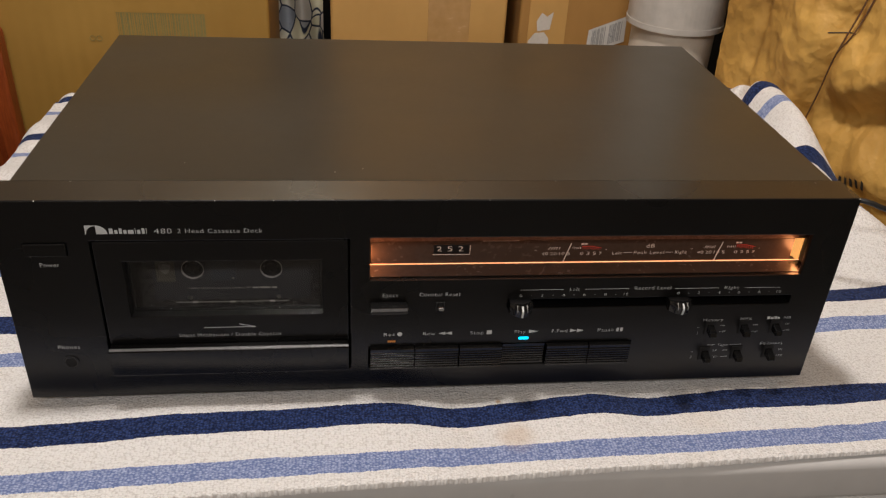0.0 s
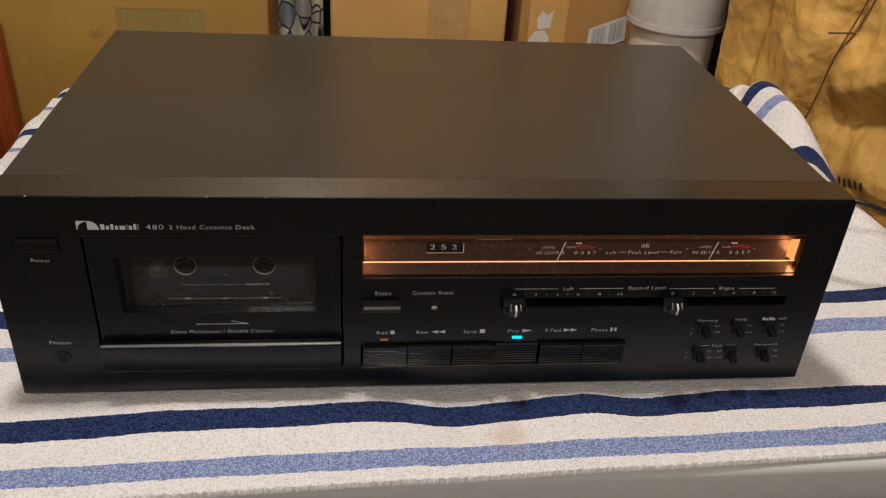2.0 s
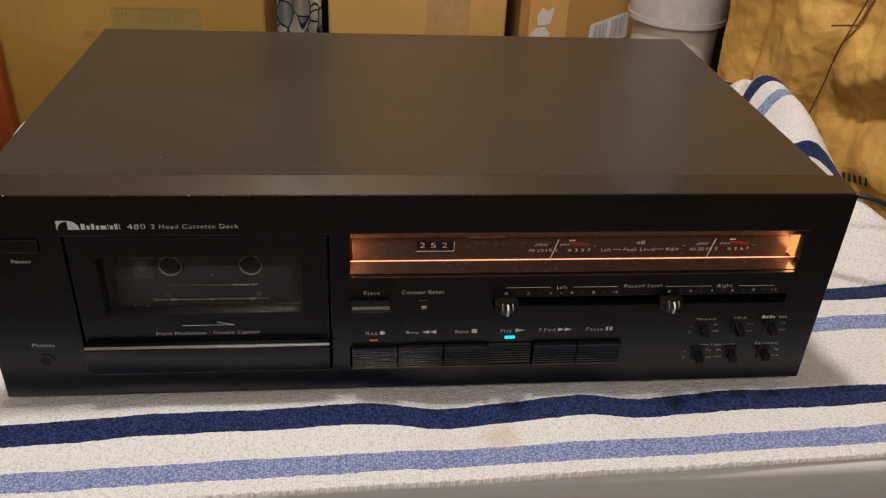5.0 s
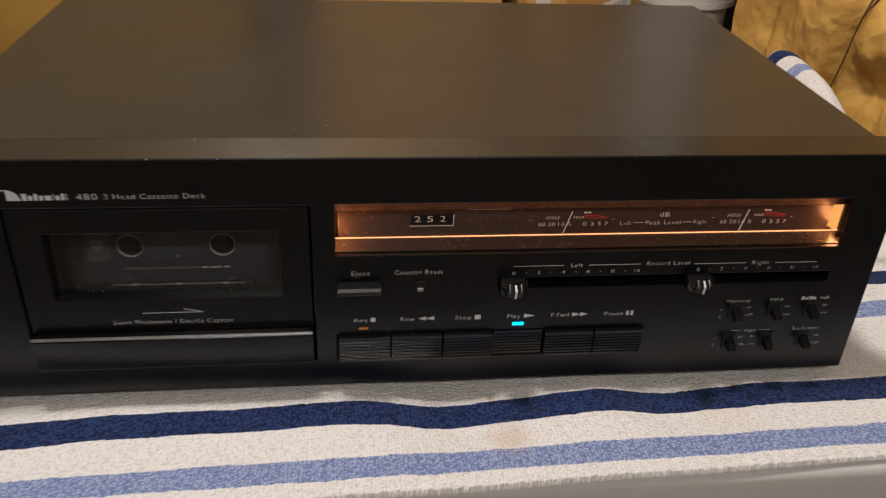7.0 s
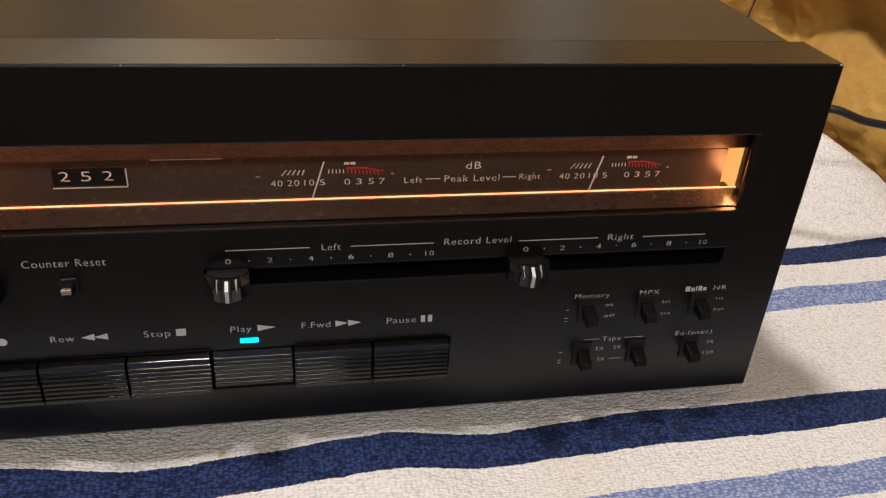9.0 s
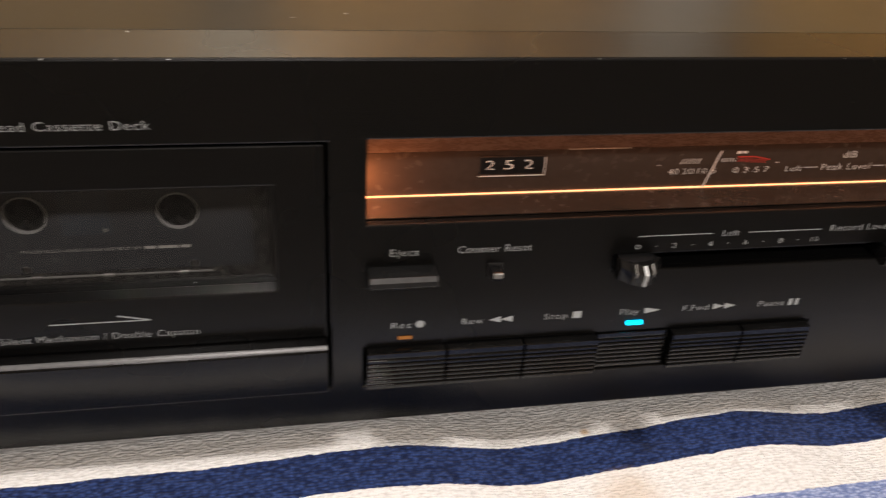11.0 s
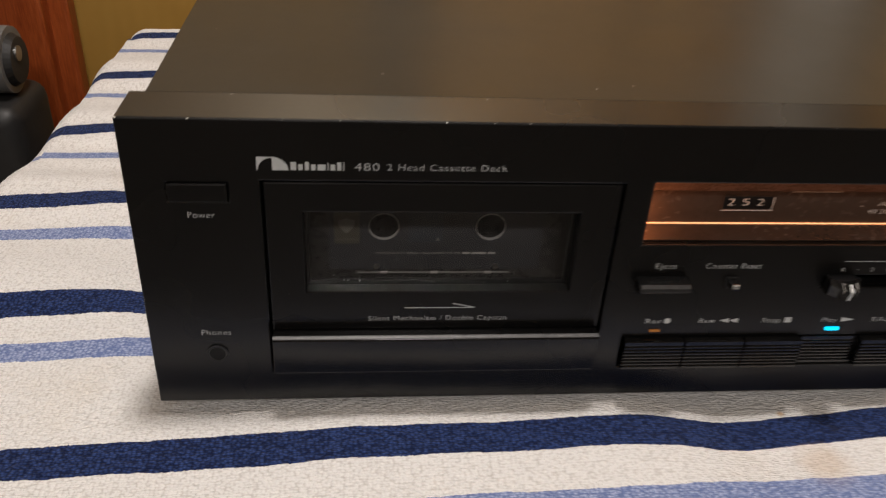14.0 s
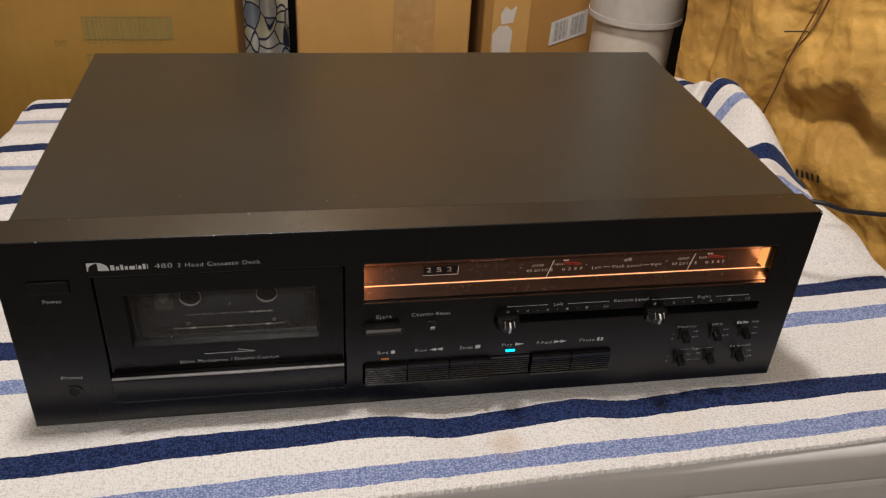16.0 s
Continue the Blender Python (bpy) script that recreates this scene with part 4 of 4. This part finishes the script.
def holed_plate(x0, x1, z0, z1, y0, y1, r, half=0.0066, n=32):
    """An upright sheet with a round hole at each reel hub."""
    bm = bmesh.new()
    xs = [x0, HUBS[0] - half, HUBS[0] + half, HUBS[1] - half, HUBS[1] + half, x1]
    zs = [z0, HUB_Z - half, HUB_Z + half, z1]
    for i in range(5):
        for j in range(3):
            if j == 1 and i in (1, 3):
                continue
            bx(xs[i], xs[i + 1], y0, y1, zs[j], zs[j + 1], bm=bm)
    for hx in HUBS:
        rims = []
        for y in (y0, y1):
            inner, outer = [], []
            for k in range(n):
                c, q = math.cos(math.tau * k / n), math.sin(math.tau * k / n)
                f = half / max(abs(c), abs(q))
                inner.append(bm.verts.new((hx + r * c, y, HUB_Z + r * q)))
                outer.append(bm.verts.new((hx + f * c, y, HUB_Z + f * q)))
            rims.append((inner, outer))
        for k in range(n):
            m = (k + 1) % n
            for inner, outer in rims:
                bm.faces.new((inner[k], outer[k], outer[m], inner[m]))
            bm.faces.new((rims[0][0][k], rims[0][0][m], rims[1][0][m], rims[1][0][k]))
    return bm


HUB_WHITE = surface("polished_hub_plastic", (0.50, 0.50, 0.49), (0.60, 0.60, 0.59), 60, (0.12, 0.2), bump_mm=0.0)
CASSETTE_PRINT = surface("faint_cassette_print", (0.50, 0.49, 0.46), (0.62, 0.60, 0.57), 300, (0.5, 0.6))
FAINT = surface("worn_cassette_print", (0.15, 0.15, 0.135), (0.28, 0.275, 0.25), 900, (0.4, 0.6))
part("shell", bx(-0.1652, -0.0648, 0.0300, 0.0365, 0.0310, 0.0945, 0.0006), SHELL, tape)
part("front_half", holed_plate(-0.1652, -0.0648, 0.0310, 0.0945, 0.0245, 0.0258, 0.0060), SHELL, tape, "smoky front half of the shell")
part("tape_opening", profile_x([(0.0226, 0.0312), (0.0226, 0.0464), (0.0246, 0.0468), (0.0246, 0.0312)], -0.1478, -0.0822, bevel=0.0003), SHELL, tape, "thicker trapezoid edge of the shell")
part("label_panel", holed_plate(-0.1578, -0.0725, 0.0476, 0.0905, 0.0241, 0.0244, 0.0063), SHELL_CLEAR, tape, "dark grey printed label area")
part("tape_window", bx(-0.1268, -0.1128, 0.0236, 0.0240, 0.0605, 0.0752, 0.0001), surface("blue_grey_window", (0.050, 0.058, 0.070), (0.080, 0.090, 0.105), 60, (0.08, 0.15)), tape, "blue-grey clear window over the tape")
part("label_corner", bx(-0.1557, -0.1457, 0.0238, 0.02405, 0.0598, 0.0800), surface("beige_label_patch", (0.075, 0.070, 0.055), (0.115, 0.108, 0.085), 90, (0.4, 0.5)), tape, "beige printed corner of the label")
part("window_mark", bx(-0.1153, -0.1142, 0.0233, 0.0236, 0.0615, 0.0626), FAINT, tape, "small pale mark")
for hx in HUBS:
    hub = part("reel_hub", ring_y(hx, 0.0238, 0.0254, HUB_Z, 0.00575, 0.0060), HUB_WHITE, tape, "pale reel hub rim", True)
    part("hub_well", rod((hx, 0.0296, HUB_Z), (hx, 0.0300, HUB_Z), 0.0056), VOID, hub)
    part("drive_spindle", rod((hx, 0.0262, HUB_Z), (hx, 0.0300, HUB_Z), 0.0026, 0.0030, 16), VOID, hub)
    for k in range(6):
        a = math.tau * k / 6 + 0.3
        part("hub_tooth", bx(hx + 0.0046 * math.cos(a) - 0.0005, hx + 0.0046 * math.cos(a) + 0.0005, 0.0265, 0.0296, HUB_Z + 0.0046 * math.sin(a) - 0.0007, HUB_Z + 0.0046 * math.sin(a) + 0.0007), VOID, hub)
lettering("PRODUCED AND ENGINEERED BY", -0.1393, -0.1054, 0.0554, 0.0011, 0.0238, CASSETTE_PRINT, tape)
x = -0.1045
for w in (0.0032, 0.0058, 0.0030):
    bar(x, x + w, 0.0549, 0.0559, 0.0238, CASSETTE_PRINT, tape, "small_print_bar")
    x += w + 0.0007
flat([(-0.1508 + dx * 0.0033, 0.0682 + dz * 0.0036) for dx, dz in ((-1.0, 0.75), (-0.45, 0.7), (0.0, 1.0), (0.45, 0.7), (1.0, 0.75), (0.95, 0.1), (0.6, -0.5), (0.0, -1.0), (-0.6, -0.5), (-0.95, 0.1))], 0.0236, FAINT, tape, "shield_shaped_mark")
lettering("4-26159", -0.1549, -0.1466, 0.0620, 0.0011, 0.0236, FAINT, tape)
for x in (-0.1390, -0.0905):
    part("screw", rod((x, 0.0236, 0.0490), (x, 0.0246, 0.0490), 0.0012, n=12), STEEL, tape)
# highlight on the opening's upper rim, put in as a pale rod
part("rim_highlight", rod((-0.1466, 0.0222, 0.0472), (-0.0849, 0.0222, 0.0472), 0.00032, n=12), GREY_PLASTIC, tape, "pale rod for the highlight on the tape opening's upper rim")
# short steel rods along the rim, at both hubs and the middle
for x in (-0.1360, -0.1157, -0.0938):
    part("short_rim_rod", rod((x - 0.0014, 0.0219, 0.0474), (x + 0.0014, 0.0219, 0.0474), 0.0006, n=12), STEEL, tape)

# ---- cords beside the deck ----
tagged(part("power_cord", tube([(0.15, 0.264, 0.05), (0.20, 0.275, 0.055), (0.245, 0.22, 0.03), (0.280, 0.13, 0.055), (0.302, 0.105, 0.067), (0.322, 0.10, 0.0622), (0.345, 0.10, 0.0585), (0.362, 0.10, 0.0565), (0.41, 0.105, 0.050), (0.50, 0.06, 0.0), (0.52, 0.02, -0.3)], 0.0019), CORD_BLACK, smooth=True), "black rubber power cord running from the deck", "cord")
tagged(part("thin_cord", tube([(0.222, 0.165, -0.0066), (0.27, 0.150, -0.0062), (0.325, 0.134, -0.0055), (0.339, 0.128, -0.005), (0.353, 0.113, -0.004), (0.37, 0.10, -0.005)], 0.0009, 8), BEIGE, smooth=True), "thin beige cord lying on the towel", "cord")

# ---- paper bag ----


def paper_bag():
    bag = thing("paper_bag", (0.5, 0.3, FLOOR_Z), "large crumpled brown kraft paper bag with twine handles", "paper bag")
    a, b = Vector((0.366, 0.492, 0)), Vector((0.472, 0.085, 0))
    along = (b - a).normalized()
    out = Vector((along.y, -along.x, 0))
    if out.x > 0:
        out = -out

    def bell(x, c, w):
        return math.exp(-((x - c) / w) ** 2)

    def step(x, lo, hi):
        u = min(1.0, max(0.0, (x - lo) / (hi - lo)))
        return u * u * (3 - 2 * u)

    def relief(s, z):
        grow = step(s, 0.03, 0.12)
        far = step(s, 0.150, 0.185)
        # a jutting fold with a hollow under it, and a slack lobe below
        crest = 0.088 + 0.05 * (s - 0.19) + 0.01 * math.sin(s * 60)
        d = far * (0.015 * (step(z, crest - 0.028, crest) * (1 - step(z, crest, crest + 0.07))) - 0.009 * bell(z, crest - 0.036, 0.014))
        d += far * 0.012 * bell(z, 0.008, 0.026) * bell(s, 0.225, 0.07)
        d += 0.013 * bell(s, 0.118, 0.035) * bell(z, 0.105, 0.05)
        # long crease beside the handle
        d -= 0.010 * bell(s - 0.26 * z, 0.130, 0.009) * step(z, -0.02, 0.03)
        d -= 0.006 * bell(s, 0.052 + 0.1 * (z - 0.1), 0.006)
        # straight creases of crumpled paper at several sizes
        warp = 0.6 * noise.noise(Vector((s * 14, z * 14, 2)))
        for k, (wave, amp, turn) in enumerate(((0.085, 0.011, 0.5), (0.062, 0.009, 2.3), (0.047, 0.007, 1.2), (0.034, 0.005, 2.9), (0.023, 0.0032, 0.2), (0.017, 0.0022, 1.8))):
            q = (math.cos(turn) * s + math.sin(turn) * z) / wave + warp + 0.37 * k
            mask = min(1.0, max(0.0, 0.55 + 1.6 * noise.noise(Vector((s * 11 + 7 * k, z * 11, 5 + k)))))
            d += 0.42 * (0.25 + 0.75 * grow) * amp * mask * (abs(q % 1 - 0.5) - 0.25) * 2
        d += 0.004 * noise.noise(Vector((s * 9, z * 9, 9)))
        # fine crinkles: ridged noise
        d += 0.0032 * (0.5 - abs(noise.noise(Vector((s * 34, z * 26, 3))))) + 0.0016 * (0.5 - abs(noise.noise(Vector((s * 80, z * 70, 6)))))
        return d

    bm = bmesh.new()
    n, m = 170, 220
    length = (b - a).length
    grid = []
    for i in range(n + 1):
        s = length * i / n
        col = []
        for j in range(m + 1):
            z = -0.35 + 0.75 * j / m
            lean = -0.03 * max(0, z) * max(0.0, 1 - s / 0.1)
            col.append(bm.verts.new(a + along * s + Vector((0, 0, z)) + out * (relief(s, z) - lean)))
        grid.append(col)
    for i in range(n):
        for j in range(m):
            bm.faces.new((grid[i][j], grid[i + 1][j], grid[i + 1][j + 1], grid[i][j + 1]))
    # gusset and back, plainer
    back = [[bm.verts.new(p + Vector((0, 0, z))) for z in (-0.35, 0.0, 0.4)] for p in (a, a + Vector((0.16, 0.10, 0)), b + Vector((0.2, 0.05, 0)), b)]
    for p, q in zip(back, back[1:]):
        for j in range(2):
            bm.faces.new((p[j], q[j], q[j + 1], p[j + 1]))
    part("bag_wall", bm, KRAFT, bag, smooth=True)
    part("bag_lower", bx(0.43, 0.66, 0.10, 0.50, FLOOR_Z, -0.352, 0.01), KRAFT, bag)

    def at(s, z, lift=0.003):
        return a + along * s + Vector((0, 0, z)) + out * (relief(s, z) + lift)

    part("twine_handle", tube([at(0.139, 0.022), at(0.150, 0.06), at(0.159, 0.096), at(0.168, 0.152), at(0.175, 0.20), at(0.18, 0.26)], 0.0008, 8), TWINE, bag, smooth=True)
    part("twine_handle", tube([at(0.154, 0.083), at(0.165, 0.103), at(0.175, 0.123), at(0.180, 0.155), at(0.186, 0.20), at(0.19, 0.26)], 0.0008, 8), TWINE, bag, smooth=True)
    part("handle_slit", tube([at(0.148, 0.116, 0.0005), at(0.161, 0.119, 0.0005), at(0.175, 0.122, 0.0005)], 0.0006, 6), INK_BLACK, bag)
    # unreadable dark print, upside down on the paper
    for k, s in enumerate((0.213, 0.219, 0.225, 0.231, 0.238)):
        z = -0.008 + 0.0015 * k
        bm = bmesh.new()
        q = [at(s, z, 0.001), at(s + 0.003, z - 0.001, 0.001), at(s + 0.003, z + 0.008, 0.001), at(s, z + 0.009, 0.001)]
        bm.faces.new([bm.verts.new(p) for p in q])
        part("print_bar", bm, INK_BLACK, bag)


paper_bag()

# ---- cartons, cloth and pipe behind ----


def carton(name, x0, x1, y0, y1, z0, z1, mat, label, seam=None):
    box = thing(name, ((x0 + x1) / 2, (y0 + y1) / 2, FLOOR_Z), label, "cardboard box", "cartons behind the deck")
    part("side", bx(x0, x1, y0, y1, z0, z1, 0.004, 3), mat, box)
    return box


gold = carton("carton", -0.66, -0.134, 0.556, 0.86, FLOOR_Z, 0.37, CARD_GOLD, "large golden-brown cardboard carton with a printed barcode")
Yg = 0.5556
x = -0.2960
rnd = random.Random(4)
bar(-0.2965, -0.2028, 0.0618, 0.0624, Yg, INK_GREEN, gold, "barcode_frame")
bar(-0.2965, -0.2028, 0.0368, 0.0374, Yg, INK_GREEN, gold, "barcode_frame")
while x < -0.2035:
    w = rnd.choice((0.0008, 0.0008, 0.0016, 0.0024))
    bar(x, min(x + w, -0.2030), 0.0371, 0.0620, Yg, INK_GREEN, gold, "barcode_bar")
    x += w + rnd.choice((0.0007, 0.0009, 0.0014))
x = -0.2930
while x < -0.215:
    bar(x, x + 0.0028, 0.0328, 0.0350, Yg, INK_GREEN, gold, "small_print_bar")
    x += 0.0062
lettering("E", -0.2965, -0.2890, 0.0145, 0.0150, Yg, INK_GREEN, gold)
bar(-0.2862, -0.2800, 0.0075, 0.0215, Yg, INK_GREEN, gold, "print_bar")
for x in (-0.3245, -0.3175):
    part("stamp_ring", ring_y(x, Yg - 0.0002, Yg, 0.0335, 0.0024, 0.0031, 20), INK_GREEN, gold)

tan = carton("carton", -0.068, 0.151, 0.650, 0.95, FLOOR_Z, 0.52, CARD_TAN, "tan cardboard carton standing on end", True)
part("packing_tape", bx(0.052, 0.104, 0.6488, 0.6498, -0.6, 0.518, 0.0002), surface("clear_brown_tape", (0.40, 0.23, 0.08), (0.50, 0.30, 0.12), 12, (0.2, 0.3)), tan, "glossy strip of brown packing tape")
brown = carton("carton", 0.171, 0.420, 0.665, 0.95, FLOOR_Z, 0.48, CARD_DARK, "brown cardboard carton with a white shipping label")
flat([(0.262, -0.008), (0.312, 0.010), (0.311, 0.043), (0.263, 0.024)], 0.6638, LABEL, brown, "shipping_label")
rnd = random.Random(7)
x = 0.268
while x < 0.306:
    if not 0.285 < x < 0.289:
        s = (x - 0.262) * 0.37
        bar(x, x + 0.0007, -0.004 + s, 0.021 + s, 0.6634, INK_GREY, brown, "barcode_bar")
    x += rnd.choice((0.0012, 0.0016, 0.0022))
for pts in ([(0.186, -0.03), (0.209, -0.03), (0.211, 0.012), (0.204, 0.020), (0.192, 0.019), (0.184, 0.008)], [(0.195, 0.021), (0.211, 0.024), (0.214, 0.046), (0.206, 0.040), (0.199, 0.045), (0.193, 0.034)]):
    flat(pts, 0.6636, SCRAP, brown, "torn_tape")
part("packing_tape", bx(0.183, 0.232, 0.6640, 0.6648, -0.6, 0.478, 0.0002), CARD_TAN, brown, "strip of brown packing tape")

# draped floral cloth between two cartons
bm = bmesh.new()
cols = []
for i in range(41):
    u = i / 40
    cols.append([bm.verts.new((-0.134 + 0.056 * u, 0.70 + 0.012 * math.sin(u * 9) + 0.006 * math.sin(j * 0.7 + u * 4), -0.5 + 0.85 * j / 60)) for j in range(61)])
for p, q in zip(cols, cols[1:]):
    for j in range(60):
        bm.faces.new((p[j], q[j], q[j + 1], p[j + 1]))
bmesh.ops.solidify(bm, geom=bm.faces, thickness=0.003)
tagged(part("floral_cloth", bm, FLORAL, smooth=True), "white, blue and yellow floral cloth stuffed between cartons", "cloth")
# added near-black sheet: stands in for the shade between cartons, pipe and bag
tagged(part("gap_shade_sheet", bx(-0.20, 1.10, 0.97, 0.99, FLOOR_Z, 0.5, 0.003), VOID), "added near-black sheet for the shade in the gaps behind the cartons", "board")

# plastic pipe
pipe = thing("plastic_pipe", (0.372, 0.60, FLOOR_Z), "white plastic drain pipe with a wider coupling", "pipe")
part("pipe_tube", rod((0.349, 0.60, FLOOR_Z), (0.349, 0.60, 0.056), 0.0500, n=64), PVC, pipe, smooth=False)
part("coupling", rod((0.349, 0.60, 0.0555), (0.349, 0.60, 0.50), 0.0575, n=64), PVC_GREY, pipe, "wider grey-white coupling")
part("coupling_rim", rod((0.349, 0.60, 0.0535), (0.349, 0.60, 0.0600), 0.0585, n=64), PVC_GREY, pipe)

# red-brown wooden chair back with a rounded top, beyond the towel


def rounded_board(x0, x1, y0, y1, top, r):
    bm = bmesh.new()
    outline = [(x0, FLOOR_Z), (x1, FLOOR_Z)] + [(x1 - r * (1 - math.cos(a)), top - r + r * math.sin(a)) for a in (math.pi / 2 * i / 8 for i in range(9))] + [(x0, top - 0.004)]
    f = bm.faces.new([bm.verts.new((x, y0, z)) for x, z in outline])
    r = bmesh.ops.extrude_face_region(bm, geom=[f])
    bmesh.ops.translate(bm, verts=[v for v in r["geom"] if isinstance(v, bmesh.types.BMVert)], vec=(0, y1 - y0, 0))
    bmesh.ops.recalc_face_normals(bm, faces=bm.faces)
    bmesh.ops.bevel(bm, geom=[e for e in bm.edges if e.calc_face_angle(0) > 0.9], offset=0.004, segments=3, affect="EDGES", profile=0.5)
    return bm


chair = thing("chair_back", (-0.5, 0.52, FLOOR_Z), "red-brown varnished wooden chair back with a rounded top corner", "chair")
part("back_panel", rounded_board(-0.60, -0.431, 0.512, 0.538, 0.034, 0.02), WOOD_RED, chair)
part("rear_stile", rounded_board(-0.46, -0.4135, 0.530, 0.552, 0.052, 0.012), WOOD_RED, chair, "wooden stile behind the panel")

# black and grey plastic tool beside the towel
tool = thing("vacuum_cleaner", (-0.47, 0.40, FLOOR_Z), "black vacuum cleaner with a grey rounded cap", "vacuum cleaner")
part("body", bx(-0.56, -0.409, 0.36, 0.44, FLOOR_Z, -0.031, 0.014, 4), CORD_BLACK, tool, smooth=True)
part("cap", rod((-0.50, 0.40, -0.004), (-0.418, 0.40, -0.004), 0.029, 0.026, 40), surface("mid_grey_plastic", (0.10, 0.10, 0.10), (0.17, 0.17, 0.165), 60, (0.3, 0.4)), tool, "grey rounded plastic cap", True)
part("cap_grip", rod((-0.4182, 0.40, -0.004), (-0.413, 0.40, -0.004), 0.021, 0.018, 32), CORD_BLACK, tool)
part("cap_ring", rod((-0.4135, 0.398, 0.002), (-0.4118, 0.398, 0.002), 0.006, n=20), STEEL, tool, "small bright metal ring")
